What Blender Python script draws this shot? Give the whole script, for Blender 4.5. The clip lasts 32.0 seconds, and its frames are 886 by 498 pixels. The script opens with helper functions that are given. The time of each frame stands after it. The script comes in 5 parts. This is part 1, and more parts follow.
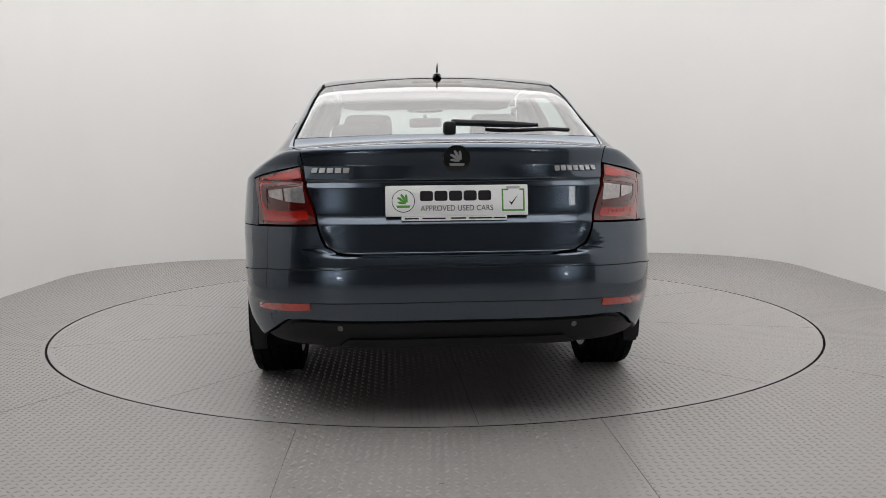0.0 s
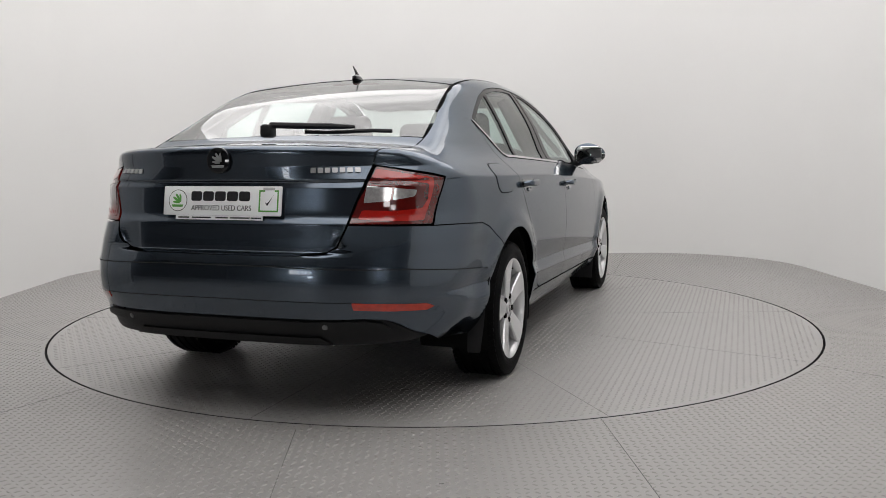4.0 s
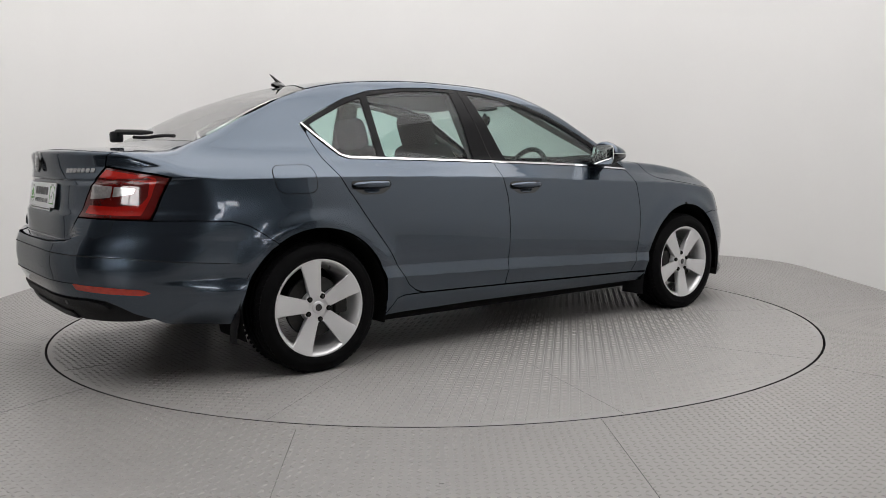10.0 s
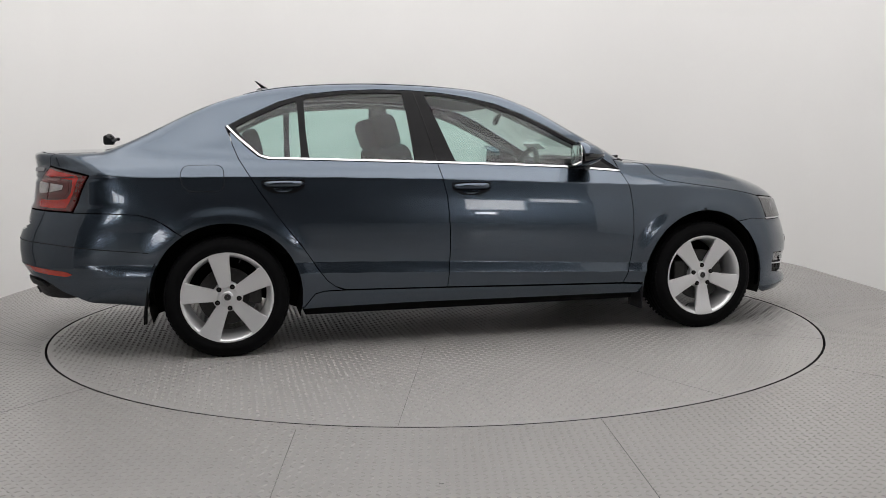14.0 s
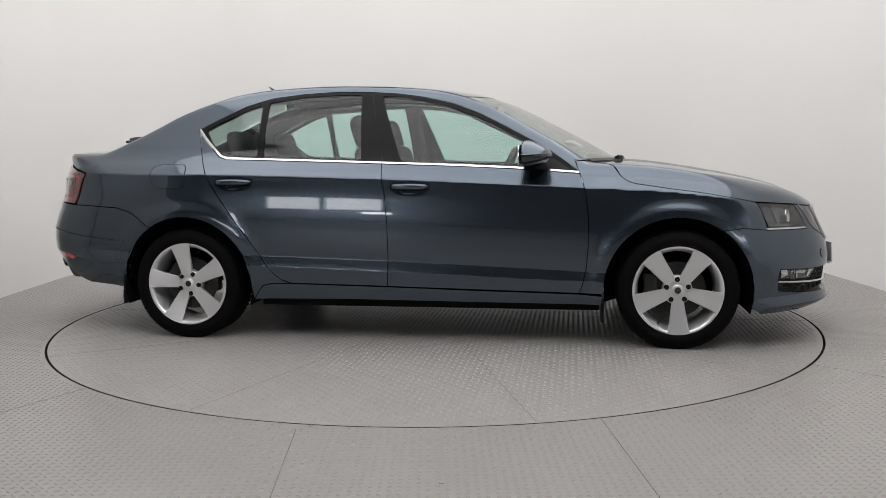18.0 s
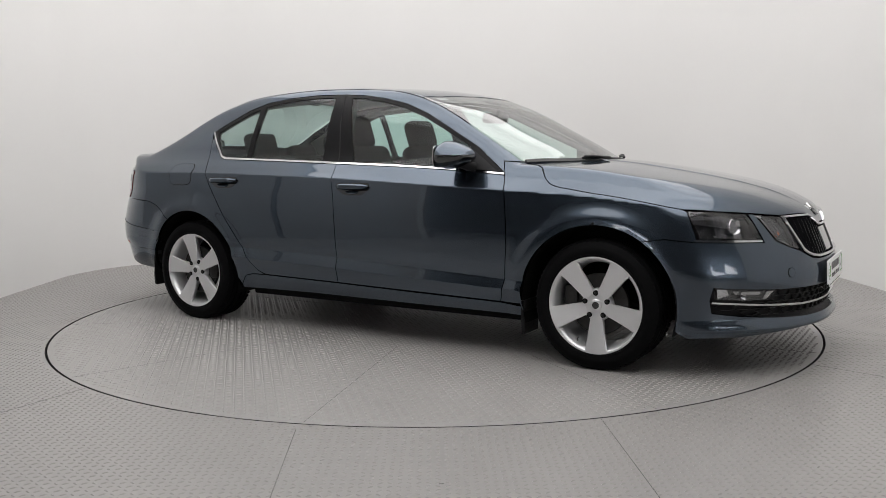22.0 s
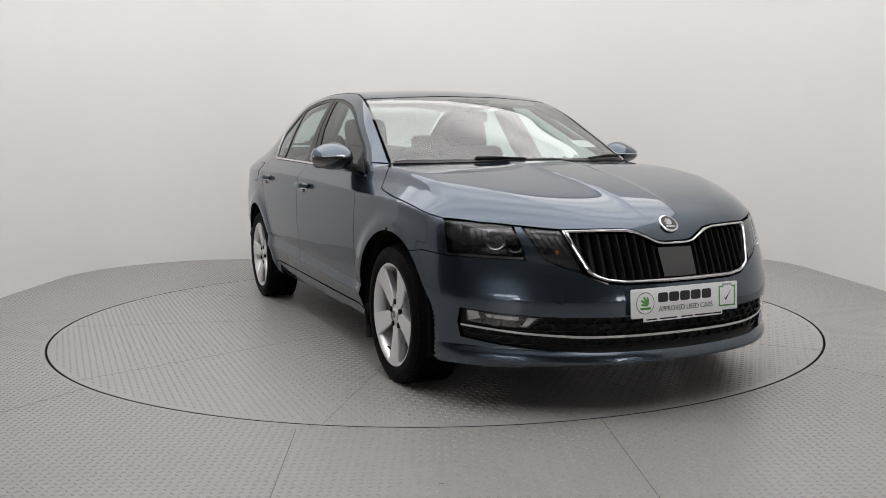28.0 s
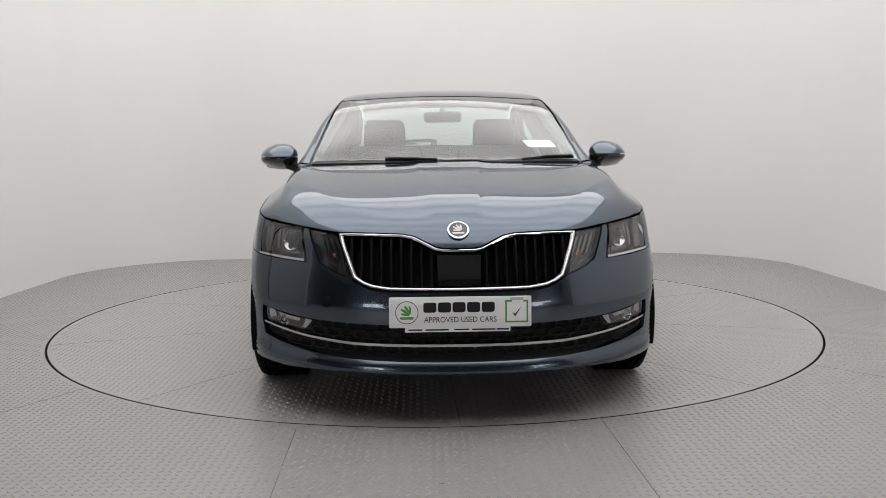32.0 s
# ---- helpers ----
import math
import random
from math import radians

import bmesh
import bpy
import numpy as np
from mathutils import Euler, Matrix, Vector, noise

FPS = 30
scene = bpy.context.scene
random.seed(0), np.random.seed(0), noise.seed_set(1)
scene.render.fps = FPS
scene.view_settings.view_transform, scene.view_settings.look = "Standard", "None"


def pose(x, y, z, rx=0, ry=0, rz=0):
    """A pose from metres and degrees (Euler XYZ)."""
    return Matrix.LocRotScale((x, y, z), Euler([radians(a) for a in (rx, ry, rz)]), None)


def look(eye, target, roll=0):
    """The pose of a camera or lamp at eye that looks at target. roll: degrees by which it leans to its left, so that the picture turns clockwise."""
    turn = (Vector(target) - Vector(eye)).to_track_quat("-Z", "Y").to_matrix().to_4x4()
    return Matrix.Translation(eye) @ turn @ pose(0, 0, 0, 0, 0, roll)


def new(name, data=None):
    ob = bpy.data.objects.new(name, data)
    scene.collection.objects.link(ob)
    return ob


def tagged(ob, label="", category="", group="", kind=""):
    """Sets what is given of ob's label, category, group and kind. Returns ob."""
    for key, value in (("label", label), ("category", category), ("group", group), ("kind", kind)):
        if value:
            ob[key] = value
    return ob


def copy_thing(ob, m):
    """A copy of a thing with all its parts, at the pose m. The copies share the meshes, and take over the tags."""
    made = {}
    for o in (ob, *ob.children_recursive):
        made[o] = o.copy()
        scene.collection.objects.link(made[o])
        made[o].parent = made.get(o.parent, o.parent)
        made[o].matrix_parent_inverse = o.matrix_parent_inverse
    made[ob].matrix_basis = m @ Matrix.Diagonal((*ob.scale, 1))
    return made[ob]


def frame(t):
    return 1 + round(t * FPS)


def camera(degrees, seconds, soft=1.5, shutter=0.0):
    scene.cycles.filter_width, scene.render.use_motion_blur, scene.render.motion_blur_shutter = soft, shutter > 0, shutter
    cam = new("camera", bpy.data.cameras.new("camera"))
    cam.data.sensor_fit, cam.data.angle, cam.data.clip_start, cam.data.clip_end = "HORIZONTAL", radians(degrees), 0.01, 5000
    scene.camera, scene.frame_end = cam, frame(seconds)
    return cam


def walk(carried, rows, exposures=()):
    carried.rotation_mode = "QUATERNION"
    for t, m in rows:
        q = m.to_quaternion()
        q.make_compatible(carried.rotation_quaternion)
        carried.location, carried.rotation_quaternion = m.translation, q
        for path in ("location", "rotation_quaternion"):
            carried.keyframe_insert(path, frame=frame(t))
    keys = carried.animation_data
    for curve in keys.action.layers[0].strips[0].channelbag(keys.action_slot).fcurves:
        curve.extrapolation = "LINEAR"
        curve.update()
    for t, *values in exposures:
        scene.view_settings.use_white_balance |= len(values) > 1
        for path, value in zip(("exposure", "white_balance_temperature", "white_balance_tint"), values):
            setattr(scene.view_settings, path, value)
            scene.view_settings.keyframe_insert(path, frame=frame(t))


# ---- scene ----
# the camera stands still before the turntable
cam = camera(55.16, 32.0, soft=0.35)
EYE, PITCH, YAW, ROLL = (0.0, -5.368, 1.012), -6.26, 0.50, -0.56
stand = pose(*EYE, 90 + PITCH, 0, -YAW) @ pose(0, 0, 0, 0, 0, ROLL)
walk(cam, [(0.0, stand), (32.0, stand)])
scene.view_settings.exposure = 0.0

# ---------------------------------------------------------------- world and light
world = bpy.data.worlds.new("world")
scene.world = world
world.use_nodes = True
wn = world.node_tree.nodes["Background"]
wn.inputs[0].default_value = (0.8, 0.8, 0.8, 1)
wn.inputs[1].default_value = 0.02


# ---------------------------------------------------------------- materials
def rgb(c):
    return (*c, 1.0)


def material(name, color, rough=0.5, metal=0.0, coat=0.0, spec=0.5, noise_scale=0.0, vary=0.0, bump=0.0, bump_scale=200.0,
             emit=None, power=0.0, rough_vary=0.0):
    m = bpy.data.materials.new(name)
    m.use_nodes = True
    nt = m.node_tree
    b = nt.nodes["Principled BSDF"]
    b.inputs["Base Color"].default_value = rgb(color)
    b.inputs["Roughness"].default_value = rough
    b.inputs["Metallic"].default_value = metal
    b.inputs["Coat Weight"].default_value = coat
    b.inputs["Coat Roughness"].default_value = 0.03
    b.inputs["Specular IOR Level"].default_value = spec
    co = nt.nodes.new("ShaderNodeTexCoord")
    if vary > 0:
        n = nt.nodes.new("ShaderNodeTexNoise")
        n.inputs["Scale"].default_value = noise_scale
        n.inputs["Detail"].default_value = 6.0
        nt.links.new(co.outputs["Object"], n.inputs["Vector"])
        ramp = nt.nodes.new("ShaderNodeMapRange")
        ramp.inputs["To Min"].default_value, ramp.inputs["To Max"].default_value = 1 - vary, 1 + vary
        nt.links.new(n.outputs["Fac"], ramp.inputs["Value"])
        mix = nt.nodes.new("ShaderNodeMix")
        mix.data_type, mix.blend_type = "RGBA", "MULTIPLY"
        mix.inputs[0].default_value = 1.0
        mix.inputs[6].default_value = rgb(color)
        nt.links.new(ramp.outputs["Result"], mix.inputs[7])
        nt.links.new(mix.outputs[2], b.inputs["Base Color"])
        if rough_vary > 0:
            r2 = nt.nodes.new("ShaderNodeMapRange")
            r2.inputs["To Min"].default_value, r2.inputs["To Max"].default_value = rough - rough_vary, rough + rough_vary
            nt.links.new(n.outputs["Fac"], r2.inputs["Value"])
            nt.links.new(r2.outputs["Result"], b.inputs["Roughness"])
    if bump > 0:
        n2 = nt.nodes.new("ShaderNodeTexNoise")
        n2.inputs["Scale"].default_value = bump_scale
        n2.inputs["Detail"].default_value = 3.0
        nt.links.new(co.outputs["Object"], n2.inputs["Vector"])
        bp = nt.nodes.new("ShaderNodeBump")
        bp.inputs["Strength"].default_value = bump
        bp.inputs["Distance"].default_value = 0.002
        nt.links.new(n2.outputs["Fac"], bp.inputs["Height"])
        nt.links.new(bp.outputs["Normal"], b.inputs["Normal"])
    if emit:
        b.inputs["Emission Color"].default_value = rgb(emit)
        b.inputs["Emission Strength"].default_value = power
    return m


def glass_material(name, tint, gloss_rough=0.0, base=0.075, power=4.2):
    """A thin pane: tinted see-through with a mirror layer by Fresnel."""
    m = bpy.data.materials.new(name)
    m.use_nodes = True
    nt = m.node_tree
    nt.nodes.clear()
    out = nt.nodes.new("ShaderNodeOutputMaterial")
    mix = nt.nodes.new("ShaderNodeMixShader")
    tr = nt.nodes.new("ShaderNodeBsdfTransparent")
    gl = nt.nodes.new("ShaderNodeBsdfGlossy")
    lw = nt.nodes.new("ShaderNodeLayerWeight")
    lw.inputs["Blend"].default_value = 0.5
    pw = nt.nodes.new("ShaderNodeMath")
    pw.operation = "POWER"
    pw.inputs[1].default_value = power
    nt.links.new(lw.outputs["Facing"], pw.inputs[0])
    fr = nt.nodes.new("ShaderNodeMapRange")
    fr.inputs["To Min"].default_value, fr.inputs["To Max"].default_value = base, 1.0
    nt.links.new(pw.outputs[0], fr.inputs["Value"])
    tr.inputs["Color"].default_value = rgb(tint)
    gl.inputs["Roughness"].default_value = gloss_rough
    nt.links.new(fr.outputs[0], mix.inputs[0])
    nt.links.new(tr.outputs[0], mix.inputs[1])
    nt.links.new(gl.outputs[0], mix.inputs[2])
    nt.links.new(mix.outputs[0], out.inputs[0])
    return m


def paint_material():
    """Metallic blue-grey paint under clear lacquer."""
    m = material("car_paint", (0.070, 0.091, 0.119), rough=0.27, metal=1.0, coat=1.0, spec=0.5)
    nt = m.node_tree
    b = nt.nodes["Principled BSDF"]
    b.inputs["Coat Roughness"].default_value = 0.025
    b.inputs["Coat Weight"].default_value = 1.0
    b.inputs["Specular Tint"].default_value = (0.30, 0.32, 0.35, 1)
    co = nt.nodes.new("ShaderNodeTexCoord")
    v = nt.nodes.new("ShaderNodeTexVoronoi")
    v.inputs["Scale"].default_value = 1400.0
    nt.links.new(co.outputs["Object"], v.inputs["Vector"])
    r = nt.nodes.new("ShaderNodeMapRange")
    r.inputs["To Min"].default_value, r.inputs["To Max"].default_value = 0.8, 1.2
    nt.links.new(v.outputs["Distance"], r.inputs["Value"])
    mix = nt.nodes.new("ShaderNodeMix")
    mix.data_type, mix.blend_type = "RGBA", "MULTIPLY"
    mix.inputs[0].default_value = 1.0
    mix.inputs[6].default_value = rgb((0.070, 0.091, 0.119))
    nt.links.new(r.outputs["Result"], mix.inputs[7])
    nt.links.new(mix.outputs[2], b.inputs["Base Color"])
    return m


PAINT = paint_material()
GLASS = glass_material("tinted_glass", (0.69, 0.86, 0.82), base=0.055, power=4.8)
SCREEN = glass_material("screen_glass", (0.74, 0.83, 0.80), base=0.075, power=3.4)
REAR_GLASS = glass_material("rear_screen_glass", (0.78, 0.85, 0.83), base=0.05, power=3.1)
LAMP_DARK = material("lamp_bowl_grey", (0.07, 0.07, 0.073), rough=0.22, metal=0.7, noise_scale=45, vary=0.6, bump=0.5, bump_scale=60)
LENS = glass_material("clear_lens", (0.88, 0.88, 0.89), base=0.09)
RED_LENS = material("red_lens", (0.33, 0.010, 0.006), rough=0.08, coat=1.0, noise_scale=60, vary=0.15)
DARK_RED = material("dark_red_lens", (0.085, 0.005, 0.004), rough=0.08, coat=1.0, noise_scale=60, vary=0.15)
REFLEX_RED = material("red_reflex_lens", (0.55, 0.03, 0.012), rough=0.1, coat=1.0, noise_scale=35, vary=0.35)
SMOKED_RED = material("smoked_red_lens", (0.09, 0.005, 0.004), rough=0.08, coat=1.0, noise_scale=60, vary=0.15)
CLEAR_LENS = material("frosted_lens", (0.52, 0.50, 0.50), rough=0.16, metal=0.55, coat=1.0, noise_scale=70, vary=0.45)
CHROME = material("chrome", (0.66, 0.66, 0.67), rough=0.08, metal=1.0, noise_scale=40, vary=0.04)
PILLAR = material("grey_pillar_cover", (0.10, 0.10, 0.10), rough=0.9, noise_scale=200, vary=0.08)
TRIM = material("satin_black_trim", (0.008, 0.008, 0.009), rough=0.2, spec=0.12, noise_scale=60, vary=0.2)
REFLECTOR = material("lamp_reflector", (0.24, 0.24, 0.25), rough=0.16, metal=1.0, noise_scale=55, vary=0.35, bump=0.6, bump_scale=120)
FOG_BOWL = material("fog_lamp_reflector", (0.62, 0.62, 0.63), rough=0.1, metal=1.0, noise_scale=45, vary=0.25, bump=0.5, bump_scale=60)
SATIN = material("satin_silver", (0.42, 0.42, 0.43), rough=0.38, metal=0.75, noise_scale=80, vary=0.08)
PIANO = material("gloss_black_trim", (0.006, 0.006, 0.007), rough=0.08, coat=1.0, noise_scale=30, vary=0.1)
BLACK = material("black_plastic", (0.014, 0.014, 0.015), rough=0.5, spec=0.22, noise_scale=40, vary=0.2, bump=0.25, bump_scale=900)
CAVITY = material("underbody_black", (0.006, 0.006, 0.006), rough=0.8, spec=0.1, noise_scale=12, vary=0.3)
RUBBER = material("tyre_rubber", (0.0045, 0.0045, 0.005), rough=0.62, spec=0.06, noise_scale=30, vary=0.25, bump=0.3, bump_scale=400)
ALLOY = material("silver_alloy", (0.72, 0.72, 0.73), rough=0.30, metal=0.55, noise_scale=300, vary=0.05, coat=0.4)
STEEL = material("brake_steel", (0.042, 0.041, 0.04), rough=0.45, metal=0.9, noise_scale=60, vary=0.3)
CLOTH = material("seat_cloth", (0.018, 0.019, 0.021), rough=0.9, spec=0.15, noise_scale=300, vary=0.3, bump=0.4, bump_scale=1200)
DASH = material("dashboard_plastic", (0.02, 0.021, 0.022), rough=0.7, noise_scale=80, vary=0.2, bump=0.3, bump_scale=1500)
LINER = material("grey_headliner", (0.36, 0.36, 0.35), rough=0.95, noise_scale=200, vary=0.08)
WHITE_PLATE = material("white_plastic", (0.88, 0.885, 0.89), rough=0.3, noise_scale=30, vary=0.03)
INK = material("black_ink", (0.012, 0.012, 0.014), rough=0.4, noise_scale=90, vary=0.1)
GREEN = material("green_ink", (0.10, 0.33, 0.06), rough=0.35, noise_scale=90, vary=0.1)
MIRROR = material("mirror_silver", (0.85, 0.86, 0.86), rough=0.01, metal=1.0, noise_scale=5, vary=0.01)
GREY_MARK = material("grey_print", (0.5, 0.5, 0.5), rough=0.4, noise_scale=90, vary=0.1)
SENSOR = material("sensor_grey", (0.12, 0.12, 0.125), rough=0.4, noise_scale=90, vary=0.1)
AMBER = material("amber_bulb", (0.65, 0.16, 0.02), rough=0.2, noise_scale=90, vary=0.1)
WALL = material("white_wall_paint", (0.74, 0.735, 0.725), rough=0.85, noise_scale=1.2, vary=0.02, bump=0.05, bump_scale=120)
FLOOR = material("grey_coated_tread_plate", (0.259, 0.250, 0.241), rough=0.34, noise_scale=2.2, vary=0.08, rough_vary=0.08, bump=0.08, bump_scale=250)
DISC = material("grey_painted_turntable", (0.288, 0.279, 0.270), rough=0.34, noise_scale=2.6, vary=0.07, rough_vary=0.08, bump=0.08, bump_scale=250)
JOINT = material("plate_joint_grey", (0.11, 0.108, 0.105), rough=0.8, noise_scale=20, vary=0.4)
GAP = material("dark_gap", (0.01, 0.01, 0.01), rough=0.9, noise_scale=20, vary=0.3)
DARK_WALL = material("dark_grey_wall", (0.095, 0.097, 0.102), rough=0.8, noise_scale=2, vary=0.15)
DIM_WALL_GREY = material("dim_wall_sheet_grey", (0.45, 0.447, 0.44), rough=0.6, noise_scale=1.5, vary=0.06)
HALL_FLOOR = material("hall_floor_grey", (0.23, 0.228, 0.223), rough=0.6, noise_scale=2, vary=0.15)
TUBE = material("ceiling_light", (0.9, 0.9, 0.9), rough=0.5, emit=(1.0, 0.978, 0.972), power=1.0)


def soft_tube(m, low, high, spread):
    """A diffuser sheet that glows brighter along the tube behind it."""
    nt = m.node_tree
    b = nt.nodes["Principled BSDF"]
    co = nt.nodes.new("ShaderNodeTexCoord")
    sep = nt.nodes.new("ShaderNodeSeparateXYZ")
    nt.links.new(co.outputs["Object"], sep.inputs[0])
    ab = nt.nodes.new("ShaderNodeMath")
    ab.operation = "ABSOLUTE"
    nt.links.new(sep.outputs["Y"], ab.inputs[0])
    mr = nt.nodes.new("ShaderNodeMapRange")
    mr.interpolation_type = "SMOOTHSTEP"
    mr.inputs["From Min"].default_value, mr.inputs["From Max"].default_value = 0.0, spread
    mr.inputs["To Min"].default_value, mr.inputs["To Max"].default_value = high, low
    nt.links.new(ab.outputs[0], mr.inputs["Value"])
    nt.links.new(mr.outputs["Result"], b.inputs["Emission Strength"])


soft_tube(TUBE, 1.57, 2.43, 0.63)
DAYLIGHT = material("daylight_pane", (0.8, 0.8, 0.8), rough=0.3, emit=(1.0, 0.99, 0.99), power=20.0)
PALE_DAY = material("pale_daylight_pane", (0.8, 0.8, 0.8), rough=0.3, emit=(1.0, 0.99, 0.99), power=7.0)
CEIL = material("white_ceiling", (0.8, 0.8, 0.79), rough=0.9, noise_scale=1.5, vary=0.03)


# ---------------------------------------------------------------- mesh helpers
def mesh_object(name, verts, faces, mat, parent=None, label="", smooth=True, normals=None):
    me = bpy.data.meshes.new(name)
    me.from_pydata([tuple(v) for v in verts], [], [tuple(f) for f in faces])
    me.materials.append(mat)
    if smooth:
        me.polygons.foreach_set("use_smooth", [True] * len(me.polygons))
    me.update()
    if normals is not None:
        me.normals_split_custom_set_from_vertices([tuple(n) for n in normals])
    ob = new(name, me)
    if parent:
        ob.parent = parent
    if label:
        ob["label"] = label
    return ob


def part(name, bm, mat, parent, label="", smooth=True, angle=35):
    me = bpy.data.meshes.new(name)
    bmesh.ops.recalc_face_normals(bm, faces=bm.faces)
    if smooth:
        lim = radians(angle)
        for f in bm.faces:
            f.smooth = True
        for e in bm.edges:
            if len(e.link_faces) == 2 and e.calc_face_angle(0) > lim:
                e.smooth = False
    bm.to_mesh(me)
    bm.free()
    me.materials.append(mat)
    ob = new(name, me)
    if parent:
        ob.parent = parent
    if label:
        ob["label"] = label
    return ob


def box(bm, size, at, bevel=0.0, m=None, segments=2):
    r = bmesh.ops.create_cube(bm, size=1.0)
    vs = r["verts"]
    bmesh.ops.scale(bm, vec=size, verts=vs)
    if bevel:
        es = list({e for v in vs for e in v.link_edges})
        r2 = bmesh.ops.bevel(bm, geom=es, offset=bevel, segments=segments, affect="EDGES", profile=0.5)
        vs = list({v for f in r2["faces"] for v in f.verts} | {v for v in vs if v.is_valid})
    bmesh.ops.transform(bm, matrix=Matrix.Translation(at) @ (m or Matrix()), verts=vs)
    return vs


def lathe(bm, profile, segments=48, axis="Y", at=(0, 0, 0), close=False):
    """profile: (radius, height along the axis)."""
    rings = []
    for r, h in profile:
        ring = []
        for i in range(segments):
            a = 2 * math.pi * i / segments
            c, s = r * math.cos(a), r * math.sin(a)
            p = (c, h, s) if axis == "Y" else ((h, c, s) if axis == "X" else (c, s, h))
            ring.append(bm.verts.new((p[0] + at[0], p[1] + at[1], p[2] + at[2])))
        rings.append(ring)
    n = len(rings)
    for k in range(n if close else n - 1):
        a, b = rings[k], rings[(k + 1) % n]
        for i in range(segments):
            j = (i + 1) % segments
            bm.faces.new((a[i], a[j], b[j], b[i]))
    return rings


def tube(bm, pts, r, segments=8):
    """A round bar along points; r may be a list."""
    pts = [Vector(p) for p in pts]
    rings = []
    for i, p in enumerate(pts):
        d = (pts[min(i + 1, len(pts) - 1)] - pts[max(i - 1, 0)]).normalized()
        u = d.orthogonal().normalized() if i == 0 else (u - d * u.dot(d)).normalized()
        v = d.cross(u)
        rad = r[i] if isinstance(r, (list, tuple)) else r
        rings.append([bm.verts.new(p + (u * math.cos(2 * math.pi * k / segments) + v * math.sin(2 * math.pi * k / segments)) * rad)
                      for k in range(segments)])
    for a, b in zip(rings, rings[1:]):
        for k in range(segments):
            bm.faces.new((a[k], a[(k + 1) % segments], b[(k + 1) % segments], b[k]))
    bm.faces.new(rings[0][::-1])
    bm.faces.new(rings[-1])


def prism(bm, outline, depth, m=Matrix(), bevel=0.0):
    """A flat plate from a 2D outline in local xy, z from 0 to depth."""
    vs = [bm.verts.new((x, y, 0)) for x, y in outline]
    f = bm.faces.new(vs)
    r = bmesh.ops.extrude_face_region(bm, geom=[f])
    up = [g for g in r["geom"] if isinstance(g, bmesh.types.BMVert)]
    bmesh.ops.translate(bm, vec=(0, 0, depth), verts=up)
    if bevel:
        es = [e for e in bm.edges if e.verts[0] in up and e.verts[1] in up]
        r2 = bmesh.ops.bevel(bm, geom=es, offset=bevel, segments=2, affect="EDGES", profile=0.5)
        up = list({v for fc in r2["faces"] for v in fc.verts} | {v for v in up if v.is_valid})
    bmesh.ops.transform(bm, matrix=m, verts=list({v for v in vs + up if v.is_valid}))


# ---------------------------------------------------------------- the studio
def room_outline(n=24):
    """The curved wall in plan: straight sides, round corners, a slightly bowed back."""
    pts = [(-3.22, -2.5)]
    r = 1.25
    for cx, cy, a0 in ((-3.22 + r, 3.12 - r, 180), (3.28 - r, 3.30 - r, 90)):
        for i in range(n + 1):
            a = radians(a0 - 90 * i / n)
            pts.append((cx + r * math.cos(a), cy + r * math.sin(a)))
    pts.append((3.28, -3.7))
    return pts


# openings in the hall's far wall: x from and to, z from and to, bright or pale
HALL_WINDOWS = ((-5.56, -4.49, 1.14, 1.74, 0), (-4.45, -3.38, 1.14, 1.74, 0), (-3.80, -3.20, 0.86, 1.08, 1),
                (4.25, 5.50, 1.22, 1.80, 0), (5.58, 6.70, 1.62, 2.16, 0), (4.42, 4.90, 0.90, 1.14, 1))


